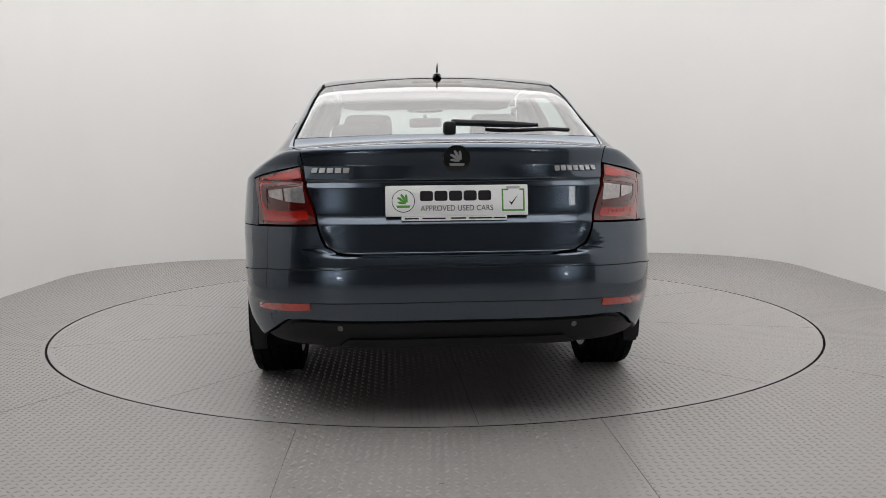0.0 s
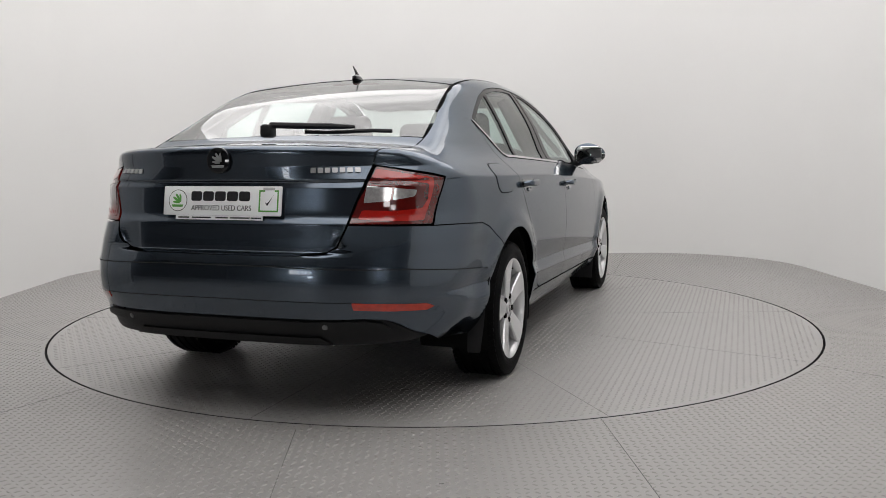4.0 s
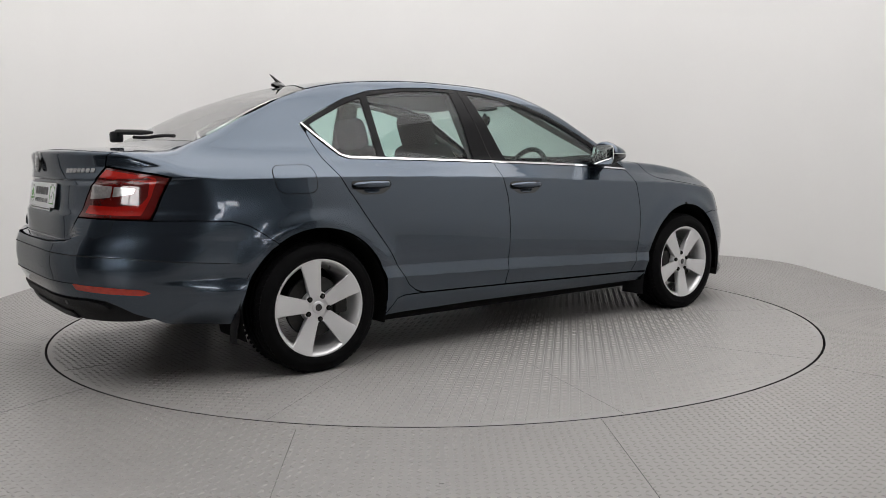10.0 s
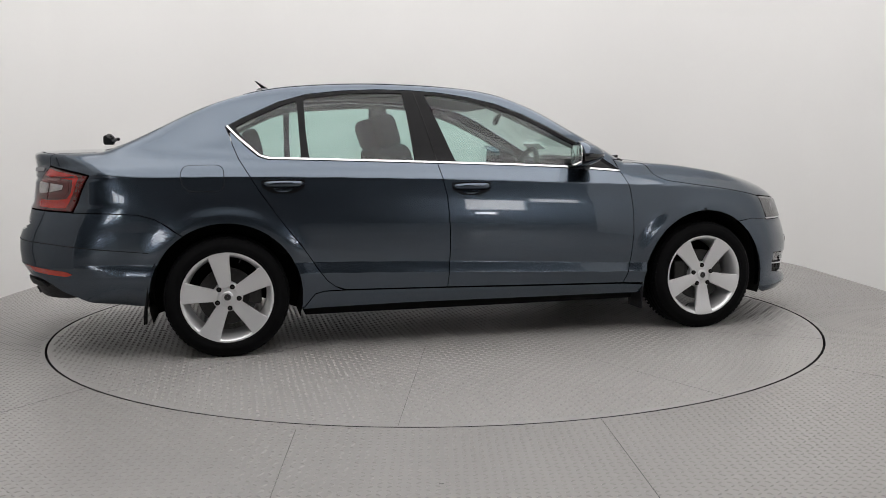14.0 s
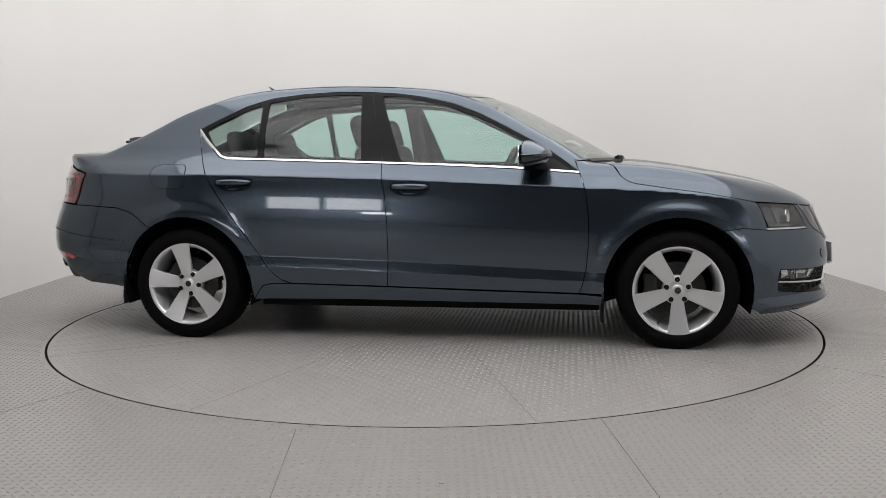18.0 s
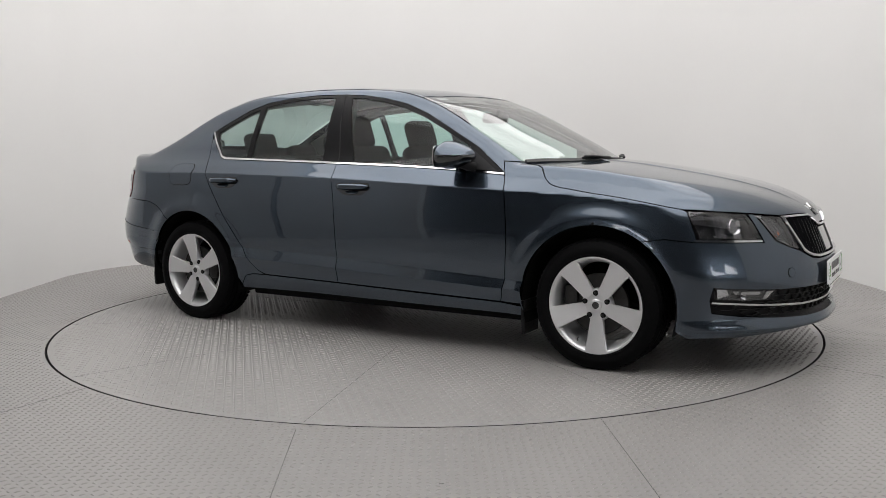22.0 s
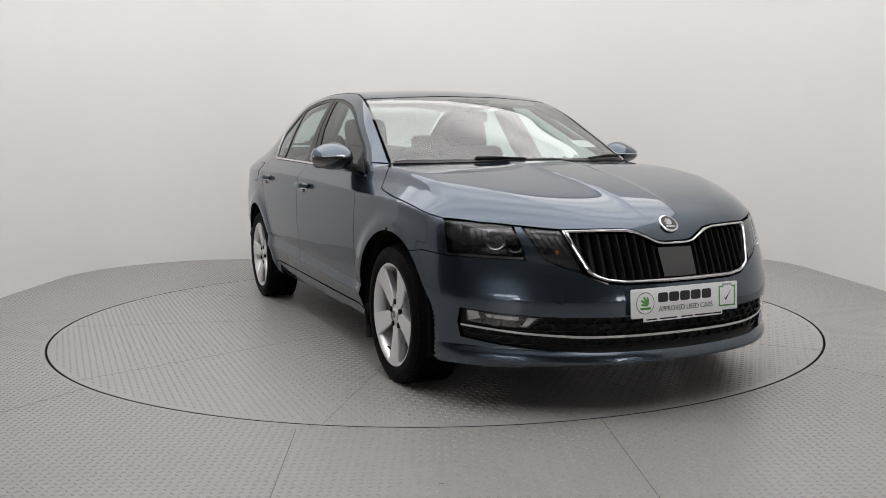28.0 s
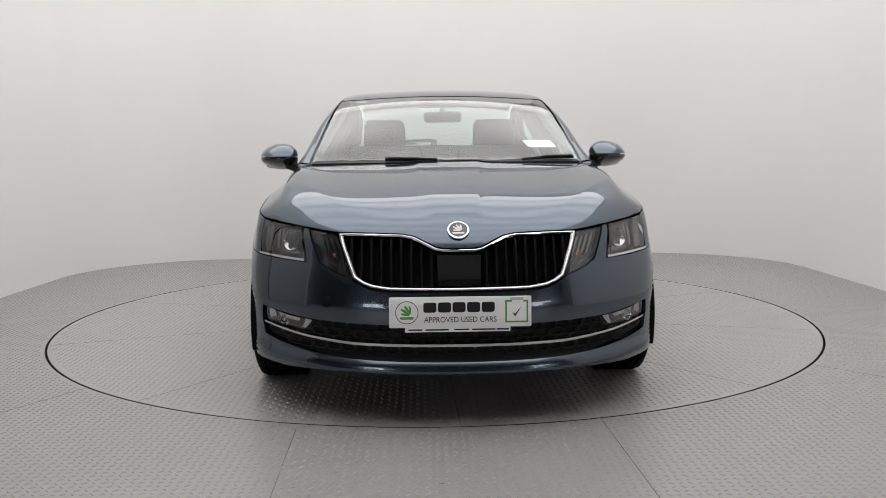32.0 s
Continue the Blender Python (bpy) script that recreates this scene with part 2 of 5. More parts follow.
def build_room():
    out = room_outline()
    top = 4.2
    # the white wall, with thickness
    outer = [(x + (0.12 if x > 0 else -0.12) * (1 if abs(x) > 2 else abs(x) / 2), y + (0.12 if y > 1.5 else 0)) for x, y in out]
    v, f = [], []
    for (a, b), (p, q) in zip(out, outer):
        v += [(a, b, -0.02), (a, b, top), (p, q, top), (p, q, -0.02)]
    for i in range(len(out) - 1):
        k = 4 * i
        for s in range(4):
            f.append((k + s, k + (s + 1) % 4, k + 4 + (s + 1) % 4, k + 4 + s))
    f += [(0, 1, 2, 3), tuple(4 * (len(out) - 1) + s for s in (3, 2, 1, 0))]
    w = mesh_object("wall_north", v, f, WALL, smooth=False)
    for p in w.data.polygons:
        p.use_smooth = True
    w.data.set_sharp_from_angle(angle=radians(40))
    tagged(w, "white painted curved studio wall round the turntable", "wall", kind="structure")
    # unseen grey sheets added to dim the side wall's reflection, a dark strip between
    d = new("dim_wall_sheets")
    for name, y0, y1, mat, x in (("dim_sheet", -2.42, -1.03, DIM_WALL_GREY, 0.02), ("dim_sheet", -0.97, 0.42, DIM_WALL_GREY, 0.02), ("dark_wall_strip", -1.03, -0.97, GAP, 0.008)):
        bm = bmesh.new()
        box(bm, (x, y1 - y0, 2.7), (-3.219 + x / 2, (y0 + y1) / 2, 1.352), 0.003)
        part(name, bm, mat, d)
    tagged(d, "added grey sheets that dim the white side wall, dark strip between", "door", kind="structure")
    # dark outer room behind the camera
    bm = bmesh.new()
    hy, hx = -8.4, 9.0
    for size, at in (((0.12, 5.9, top), (-hx - 0.06, -5.45, top / 2)), ((0.12, 4.7, top), (hx + 0.06, -6.05, top / 2)),
                     ((5.66, 0.12, top), (-6.17, -2.56, top / 2)), ((5.60, 0.12, top), (6.20, -3.76, top / 2))):
        box(bm, size, at)
    # the far wall, column by column round its window openings
    cuts = sorted({-hx, hx, *(v for o in HALL_WINDOWS for v in o[:2])})
    for x0, x1 in zip(cuts, cuts[1:]):
        z = 0.0
        for o in sorted((o for o in HALL_WINDOWS if o[0] < (x0 + x1) / 2 < o[1]), key=lambda o: o[2]):
            box(bm, (x1 - x0, 0.12, o[2] - z), ((x0 + x1) / 2, hy, (z + o[2]) / 2))
            z = o[3]
        box(bm, (x1 - x0, 0.12, top - z), ((x0 + x1) / 2, hy, (z + top) / 2))
    w2 = part("wall_south", bm, DARK_WALL, None, smooth=False)
    tagged(w2, "dark grey plain wall of the hall", "wall", kind="structure")
    bm = bmesh.new()
    box(bm, (18.4, 12.2, 0.1), (0, -2.5, top + 0.05))
    cl = part("ceiling", bm, CEIL, None, smooth=False)
    tagged(cl, "plain white studio ceiling", "ceiling", kind="structure")


def build_windows():
    """Low windows in the hall behind the camera, that show as streaks in the paint."""
    for k, (x0, x1, z0, z1, bright) in enumerate(HALL_WINDOWS):
        w = new("window_%d" % (k + 1))
        xm, zm, e = (x0 + x1) / 2, (z0 + z1) / 2, 0.035
        for name, size, at in (("window_sill", (x1 - x0, 0.09, e), (xm, -8.4, z0 + e / 2)), ("window_head", (x1 - x0, 0.08, e), (xm, -8.4, z1 - e / 2)),
                               ("window_frame", (e, 0.08, z1 - z0 - 2 * e), (x0 + e / 2, -8.4, zm)), ("window_frame", (e, 0.08, z1 - z0 - 2 * e), (x1 - e / 2, -8.4, zm))):
            bm = bmesh.new()
            box(bm, size, at, 0.006)
            part(name, bm, WHITE_PLATE, w)
        bm = bmesh.new()
        box(bm, (x1 - x0 - 2 * e, 0.01, z1 - z0 - 2 * e), (xm, -8.43, zm))
        part("pane", bm, DAYLIGHT if bright else PALE_DAY, w, "bright daylight pane" if bright else "pale daylight pane", smooth=False)
        tagged(w, "low %s window in the dark hall wall" % ("small bright" if bright else "wide pale"), "window", kind="structure")


def build_lights():
    """Rows of glowing sheets across the studio, one behind the other."""
    first = None
    for y, deep in ((1.8, 1.292), (0.5, 1.292), (-0.8, 1.292), (-2.1, 1.292), (-3.4, 1.292), (-4.7, 1.292), (2.795, 0.68)):
        m = pose(0.03, y, 4.12)
        if first is None or deep < 1:
            row = new("ceiling_light")
            bm = bmesh.new()
            box(bm, (6.3, deep, 0.05), (0, 0, 0.035), 0.006)
            part("housing", bm, CEIL, row)
            bm = bmesh.new()
            box(bm, (6.3, deep, 0.03), (0, 0, 0.0), 0.001)
            part("diffuser", bm, TUBE, row)
            tagged(row, "wide white ceiling light with a glowing diffuser", "ceiling light", group="rows of ceiling lights")
            row.matrix_basis = m
            first = first or row
        else:
            copy_thing(first, m)


def lug_mesh(keep, half, pitch=0.030, turn=0.0):
    """Raised bars of the tread plate, alternately turned, as one mesh."""
    n = int(half / pitch)
    i, j = np.meshgrid(np.arange(-n, n + 1), np.arange(-n, n + 1), indexing="ij")
    cx, cy = (i * pitch).ravel(), (j * pitch).ravel()
    flip = ((i + j) % 2 == 0).ravel()
    ok = keep(cx, cy)
    cx, cy, flip = cx[ok], cy[ok], flip[ok]
    L, B, Hh = 0.0125, 0.0038, 0.0026
    lx = np.array([-L, -L * 0.45, L * 0.45, L, L * 0.45, -L * 0.45, -L * 0.4, L * 0.4])
    ly = np.array([0, -B, -B, 0, B, B, 0, 0])
    lz = np.array([0, 0, 0, 0, 0, 0, Hh, Hh])
    a = np.where(flip, radians(38 + turn), radians(-38 + turn))[:, None]
    X = cx[:, None] + np.cos(a) * lx - np.sin(a) * ly
    Y = cy[:, None] + np.sin(a) * lx + np.cos(a) * ly
    Z = np.broadcast_to(lz, X.shape)
    V = np.stack([X, Y, Z], -1).reshape(-1, 3)
    fq = [(0, 1, 6), (1, 2, 7, 6), (2, 3, 7), (3, 4, 7), (4, 5, 6, 7), (5, 0, 6)]
    F = []
    for k in range(len(cx)):
        o = 8 * k
        F += [tuple(o + q for q in f) for f in fq]
    return V, F


R_DISC = 2.268


def build_floor():
    # floor sheet with a round opening
    seg = 128
    v, f = [], []
    for i in range(seg):
        a = 2 * math.pi * i / seg
        c, s = math.cos(a), math.sin(a)
        k = min(12.5 / max(abs(c), abs(s)), 4.1 / max(-s, 1e-3))
        v += [(R_DISC + 0.013) * np.array((c, s, 0)) + np.array((0, 0, -0.003)), (R_DISC + 0.013) * np.array((c, s, 0)), np.array((c * k, s * k, 0))]
    for i in range(seg):
        a, b = 3 * i, 3 * ((i + 1) % seg)
        f += [(a, b, b + 1, a + 1), (a + 1, b + 1, b + 2, a + 2)]
    fl = mesh_object("floor", v, f, FLOOR, smooth=False)
    tagged(fl, "light grey painted steel tread-plate floor", "floor", kind="structure")
    V, F = lug_mesh(lambda x, y: (x * x + y * y > (R_DISC + 0.03) ** 2) & (abs(x) < 3.25) & (y > -3.25) & (y < 3.3), 3.35)
    lg = mesh_object("tread_pattern", V, F, FLOOR, fl, smooth=False)
    lg["kind"] = "stuff"
    bm = bmesh.new()
    box(bm, (25.0, 9.0, 0.04), (0, -8.602, -0.022), 0.002)
    hall = part("hall_floor", bm, HALL_FLOOR, None, smooth=False)
    tagged(hall, "grey plain floor of the outer hall", "floor", kind="structure")
    hall.name = "floor_hall"
    # near-black skin on the slot's walls, its shade put into the colour
    bm = bmesh.new()
    lathe(bm, [(R_DISC + 0.0008, -0.0008), (R_DISC + 0.0008, -0.05), (R_DISC + 0.0125, -0.05), (R_DISC + 0.0125, -0.001)], 128, "Z")
    part("gap_shade_skin", bm, GAP, fl, smooth=False)
    bm = bmesh.new()
    bmesh.ops.create_circle(bm, cap_ends=True, radius=R_DISC + 0.3, segments=96, matrix=Matrix.Translation((0, 0, -0.06)))
    tr = part("trough", bm, GAP, None, smooth=False)
    tagged(tr, "dark gap below the turntable's rim", "floor", kind="structure")
    tr.name = "floor_gap"
    bm = bmesh.new()
    box(bm, (0.016, 0.007, 0.001), (0.01, -2.83, 0.0008), 0.0003)
    part("floor_chip", bm, JOINT, fl, "small dark chip in the paint", smooth=False)
    # plate joints
    for (x0, y0), (x1, y1) in (((-0.53, -2.285), (-0.49, -3.25)), ((0.63, -2.20), (0.665, -3.25)), ((-1.56, -1.66), (-2.3, -3.0)), ((1.80, -1.40), (2.9, -2.6)),
                               ((-1.25, 1.90), (-1.6, 3.0)), ((1.5, 1.72), (1.9, 3.1))):
        d = math.hypot(x1 - x0, y1 - y0)
        bm = bmesh.new()
        box(bm, (d, 0.003, 0.001), (0, 0, 0))
        j = part("plate_joint", bm, JOINT, fl, smooth=False)
        j.matrix_basis = Matrix.Translation(((x0 + x1) / 2, (y0 + y1) / 2, 0.0004)) @ pose(0, 0, 0, 0, 0, math.degrees(math.atan2(y1 - y0, x1 - x0)))


def build_turntable():
    t = new("turntable")
    bm = bmesh.new()
    lathe(bm, [(0.001, 0.0), (R_DISC - 0.004, 0.0), (R_DISC, -0.001), (R_DISC, -0.004)], 128, "Z")
    part("deck_plate", bm, DISC, t, smooth=False)
    V, F = lug_mesh(lambda x, y: (x * x + y * y < (R_DISC - 0.03) ** 2), 2.3, turn=0)
    lg = mesh_object("tread_pattern", V, F, DISC, t, smooth=False)
    lg["kind"] = "stuff"
    for k in range(10):
        bm = bmesh.new()
        box(bm, (R_DISC - 0.92, 0.0022, 0.0008), ((R_DISC + 0.9) / 2, 0, 0.0003))
        j = part("plate_joint", bm, JOINT, t, smooth=False)
        j.matrix_basis = pose(0, 0, 0, 0, 0, -71 + 36 * k)
    tagged(t, "round grey painted steel tread-plate turntable", "turntable")
    return t


# ---------------------------------------------------------------- the car's form
def pchip(xs, ys):
    """A smooth curve through points that does not overshoot."""
    xs, ys = np.array(xs, float), np.array(ys, float)
    h, d = np.diff(xs), np.diff(ys) / np.diff(xs)
    m = np.zeros(len(xs))
    for i in range(1, len(xs) - 1):
        if d[i - 1] * d[i] > 0:
            w1, w2 = 2 * h[i] + h[i - 1], h[i] + 2 * h[i - 1]
            m[i] = (w1 + w2) / (w1 / d[i - 1] + w2 / d[i])
    m[0], m[-1] = d[0], d[-1]

    def f(x):
        x = np.clip(x, xs[0], xs[-1])
        i = np.clip(np.searchsorted(xs, x) - 1, 0, len(xs) - 2)
        t = (x - xs[i]) / h[i]
        return ((1 + 2 * t) * (1 - t) ** 2 * ys[i] + t * (1 - t) ** 2 * h[i] * m[i] + t * t * (3 - 2 * t) * ys[i + 1] + t * t * (t - 1) * h[i] * m[i + 1])
    return f


def table(f, a, b, n=1600, blur=0.0):
    """A quick look-up of f on [a, b], its creases softened by blur."""
    xs = np.linspace(a, b, n)
    ys = f(xs)
    if blur:
        s = (b - a) / n
        k = np.exp(-0.5 * (np.arange(-60, 61) * s / blur) ** 2)
        ys = np.convolve(np.pad(ys, 60, mode="edge"), k / k.sum(), mode="valid")
    return lambda x: np.interp(x, xs, ys)


def pieces(*curves):
    """Curves end to end, each (xs, ys), with creases where they meet."""
    fs = [(c[0][0], c[0][-1], pchip(*c)) for c in curves]

    def f(x):
        y = fs[0][2](x)
        for a, b, g in fs[1:]:
            y = np.where(x > a, g(x), y)
        return y
    return f


HUB_X, HUB_Z, TYRE_R = 1.343, 0.308, 0.312
ARCH_R = 0.378
# height of the shoulder crease along the car
CREASE = table(pchip((-2.5, -1.98, -1.62, -1.16, -0.26, 0.5, 0.88, 1.25, 1.68, 2.3), (0.934, 0.930, 0.924, 0.919, 0.895, 0.861, 0.842, 0.824, 0.774, 0.70)), -2.5, 2.4, blur=0.03)
# half width by height at the doors
SIDE = table(pieces(((0.10, 0.17, 0.215, 0.262), (0.77, 0.79, 0.815, 0.838)), ((0.262, 0.285, 0.36, 0.392), (0.838, 0.847, 0.868, 0.880)),
                    ((0.392, 0.42, 0.455), (0.882, 0.8765, 0.8685)), ((0.455, 0.485, 0.56, 0.66, 0.78, 0.895), (0.8685, 0.8765, 0.885, 0.889, 0.883, 0.868)),
                    ((0.895, 0.93, 0.985, 1.08, 1.18, 1.28, 1.36, 1.50), (0.868, 0.836, 0.792, 0.748, 0.699, 0.643, 0.590, 0.47))), 0.1, 1.5, blur=0.002)
FRONT = table(pieces(((0.12, 0.18, 0.215), (2.12, 2.222, 2.262)), ((0.215, 0.24, 0.262), (2.262, 2.257, 2.243)), ((0.262, 0.30, 0.45, 0.478), (2.240, 2.243, 2.257, 2.253)),
                    ((0.478, 0.55, 0.62, 0.73, 0.80, 0.9), (2.253, 2.232, 2.205, 2.155, 2.07, 1.85))), 0.1, 0.95, blur=0.0035)
REAR = table(pieces(((0.15, 0.24, 0.33, 0.42), (2.20, 2.28, 2.345, 2.380)), ((0.42, 0.45, 0.487), (2.380, 2.395, 2.414)), ((0.487, 0.55, 0.618), (2.414, 2.420, 2.414)),
                    ((0.618, 0.655, 0.70, 0.766), (2.414, 2.401, 2.381, 2.354)), ((0.766, 0.80, 0.86, 0.920), (2.354, 2.336, 2.328, 2.322)),
                    ((0.920, 0.928), (2.322, 2.333)), ((0.928, 1.0, 1.06, 1.10), (2.333, 2.342, 2.352, 2.352))), 0.15, 1.1, blur=0.0016)
ROOF = table(pchip((-2.45, -2.30, -2.12, -2.0, -1.88, -1.78, -1.64, -1.5, -1.29, -1.13, -0.93, -0.54, -0.28, -0.11, 0.05, 0.22, 0.36, 0.50, 0.70, 0.90, 1.06, 1.3),
                   (0.78, 0.88, 0.985, 1.040, 1.092, 1.137, 1.206, 1.274, 1.352, 1.396, 1.424, 1.440, 1.433, 1.423, 1.409, 1.384, 1.347, 1.292, 1.190, 1.084, 0.990, 0.85)), -2.45, 1.3, blur=0.03)
BONNET = table(pchip((0.6, 1.0, 1.21, 1.48, 1.84, 2.02, 2.16, 2.3), (1.01, 0.994, 0.978, 0.938, 0.866, 0.810, 0.738, 0.62)), 0.6, 2.3, blur=0.02)
DECK = table(pchip((-2.45, -2.36, -2.25, -2.1, -1.9, -1.7), (1.052, 1.058, 1.065, 1.071, 1.075, 1.078)), -2.45, -1.7, blur=0.01)


def soft_max(k, *gs):
    g = np.max(np.stack(gs), 0)
    return g + k * np.log(sum(np.exp((q - g) / k) for q in gs))


def ramp(v):
    """Nought to one without a kink."""
    v = np.clip(v, 0, 1)
    return v * v * (3 - 2 * v)


def half_width(x, z):
    shift = (CREASE(x) - 0.895) * ramp((z - 0.16) / 0.26)
    s = SIDE(z - shift) - 0.006 * np.clip(np.abs(x), 0, 1.15) ** 2 + 0.002
    s = s + ramp((np.abs(x) - 1.50) / 0.25) * (0.868 - s) * ramp((0.50 - z) / 0.16)
    s = s - 0.078 * np.clip(x - 0.95, 0, 2) ** 2 - 0.082 * np.clip(-x - 1.15, 0, 2) ** 2
    s = s - 0.11 * ramp((z - 0.93) / 0.36) * np.clip(-x - 0.75, 0, 1.5) ** 2
    s = s + 0.018 * ramp((z - 0.98) / 0.24) * ramp((x + 1.25) / 0.8) - 0.03 * ramp((x - 0.78) / 0.4) * np.clip((z - CREASE(x)) / 0.06, 0, 1)
    s = s - 0.07 * ramp((-x - 1.55) / 0.3) * np.clip((0.405 - z) / 0.11, 0, 1.3) ** 1.8
    zc = 0.552 + 0.1 * (-x - 1.76)
    s = s - 0.035 * np.clip(np.minimum(z - zc, 0.75 - z), 0, 1) * ramp((-x - 1.62) / 0.12)
    s = s + 0.012 * ramp((1.07 - z) / 0.12)
    for hx in (HUB_X, -HUB_X):
        r = np.sqrt((x - hx) ** 2 + (z - HUB_Z) ** 2)
        s = s + 0.016 * np.exp(-(np.clip(r - 0.400, 0, 9) / 0.055) ** 2) * ramp((0.88 - z) / 0.16)
    return s


def top_height(x, a):
    zb = BONNET(x) - 0.04 * a * a
    # folds beside the raised spine, then the outer folds down to the wings
    d = np.clip(a - (0.085 + 0.07 * (2.1 - x)), 0, 1)
    zb = zb - (0.0045 * (1 - np.exp(-d / 0.012)) + 0.0045 * (1 - np.exp(-d / 0.06))) * ramp((2.14 - x) / 0.12)
    zb = zb - 0.10 * np.clip(a - (0.37 + 0.62 * (2.05 - x)), 0, 1)
    zb = np.where(x > 0.55, zb, -1)
    zd = np.where(x < -1.7, DECK(x) - 0.07 * a * a, -1)
    xs = np.where(x > -0.3, x + 0.235 * a * a * ramp((x + 0.3) / 0.6), x - 0.06 * a * a * ramp((-x - 0.9) / 0.4))
    zr = np.where(xs < 1.28, ROOF(xs) - 0.02 * a * a * ramp((x - 0.1) / 0.5) - (0.075 - 0.045 * ramp((-x - 0.9) / 0.6)) * a * a, -1)
    return soft_max(0.006, zb, zd, zr)


def form(x, y, z, pull=0.0):
    """Below zero inside the body."""
    a = np.abs(y)
    front = FRONT(z) - 0.38 * (a / 0.78) ** 2.7
    up = np.clip((z - 0.90) / 0.08, 0, 1)
    drop = 0.1 * np.clip(2.41 + x, 0, 0.7) * ramp((0.70 - z) / 0.08) * ramp((z - 0.44) / 0.05)
    dent = 0.043 * ramp((z - 0.655) / 0.008) * np.clip((0.766 - z) / 0.105, 0, 1) * (1 - ramp((a - 0.46) / 0.05))
    rear = REAR(z + drop) - dent - 0.31 * (a / 0.77) ** 4.5 * (1 - up) - 0.36 * (a / 0.77) ** 3.0 * up
    return soft_max(0.014, a - half_width(x, z), 0.9 * (x - front), 0.9 * (-x - rear), z - top_height(x, a)) + pull


def normal_at(P):
    e = 0.0015
    x, y, z = P.T
    n = np.stack([form(x + e, y, z) - form(x - e, y, z), form(x, y + e, z) - form(x, y - e, z), form(x, y, z + e) - form(x, y, z - e)], 1)
    return n / np.linalg.norm(n, axis=1)[:, None]


def cast(O, D, far=2.6):
    """Where rays from inside leave the body."""
    lo, hi = np.zeros(len(O)), np.full(len(O), far)
    for _ in range(34):
        m = (lo + hi) / 2
        P = O + m[:, None] * D
        inside = form(*P.T) < 0
        lo, hi = np.where(inside, m, lo), np.where(inside, hi, m)
    return O + lo[:, None] * D


XF, XR, CAP = 1.15, -1.25, 0.8


def round_body(uz):
    """Right-hand side: u runs along the flank and round the nose and tail, z is height."""
    u, z = uz[:, 0], uz[:, 1]
    f, r = np.clip(u - XF, 0, None) / CAP, np.clip(XR - u, 0, None) / CAP
    O = np.stack([np.clip(u, XR, XF), np.zeros(len(u)), z], 1)
    D = np.stack([np.sin(f) - np.sin(r), -np.cos(f + r), np.zeros(len(u))], 1)
    return cast(O, D)


def over_body(xy):
    """Seen from above: x and y."""
    O = np.stack([xy[:, 0], xy[:, 1], np.full(len(xy), 0.62)], 1)
    return cast(O, np.tile((0.0, 0.0, 1.0), (len(xy), 1)))


_us_f = np.linspace(XF, XF + CAP * math.pi / 2, 120)
_us_r = np.linspace(XR, XR - CAP * math.pi / 2, 120)


_found = {}


def _find(us, z, axis, value):
    key = (float(us[-1]), z, axis, value)
    if key in _found:
        return _found[key]
    P = round_body(np.stack([us, np.full(len(us), z)], 1))
    v = np.abs(P[:, 1]) if axis == 1 else np.abs(P[:, 0])
    o = np.argsort(v)
    _found[key] = (float(np.interp(value, v[o], us[o])), z)
    return _found[key]


def fr(y, z):
    """Outline point on the nose at half width y."""
    return _find(_us_f, z, 1, y)


def rr(y, z):
    return _find(_us_r, z, 1, y)


def sd(x, z):
    """Outline point on the flank at x."""
    if x > XF:
        return _find(_us_f, z, 0, x)
    if x < XR:
        return _find(_us_r, z, 0, -x)
    return (x, z)


def arc(cx, cz, r, a0, a1, n=16):
    """Points of an arch, through sd()."""
    return [sd(cx + r * math.cos(radians(a0 + (a1 - a0) * i / n)), cz + r * math.sin(radians(a0 + (a1 - a0) * i / n))) for i in range(n + 1)]


def rounded(poly, r):
    """Corners cut by short curves; r a number or one for each corner."""
    out = []
    n = len(poly)
    for i in range(n):
        p, a, b = (np.array(poly[k], float) for k in (i, i - 1, (i + 1) % n))
        ri = r[i] if isinstance(r, (list, tuple)) else r
        la, lb = np.linalg.norm(a - p), np.linalg.norm(b - p)
        c = min(ri, 0.45 * la, 0.45 * lb)
        if c < 1e-4:
            out.append(tuple(p))
            continue
        s, e = p + (a - p) / la * c, p + (b - p) / lb * c
        for t in (0, 0.25, 0.5, 0.75, 1):
            out.append(tuple((1 - t) ** 2 * s + 2 * t * (1 - t) * p + t * t * e))
    return out


def resample(poly, step):
    out = []
    for i in range(len(poly)):
        a, b = np.array(poly[i]), np.array(poly[(i + 1) % len(poly)])
        d = np.linalg.norm(b - a)
        if d < 1e-6:
            continue
        n = max(1, int(math.ceil(d / step)))
        out += [tuple(a + (b - a) * k / n) for k in range(n)]
    return out


def inset(poly, g):
    P = np.array(poly)
    area = 0.5 * np.sum(P[:, 0] * np.roll(P[:, 1], -1) - np.roll(P[:, 0], -1) * P[:, 1])
    d1, d2 = P - np.roll(P, 1, 0), np.roll(P, -1, 0) - P
    n1, n2 = (np.stack([-d[:, 1], d[:, 0]], 1) / (np.linalg.norm(d, axis=1)[:, None] + 1e-9) for d in (d1, d2))
    n = n1 + n2
    n = n / np.maximum(np.sum(n * n1, 1), 0.35)[:, None]
    n /= np.maximum(np.linalg.norm(n, axis=1)[:, None] / 2.0, 1.0)
    return P + n * g * (1 if area > 0 else -1) * 1.0


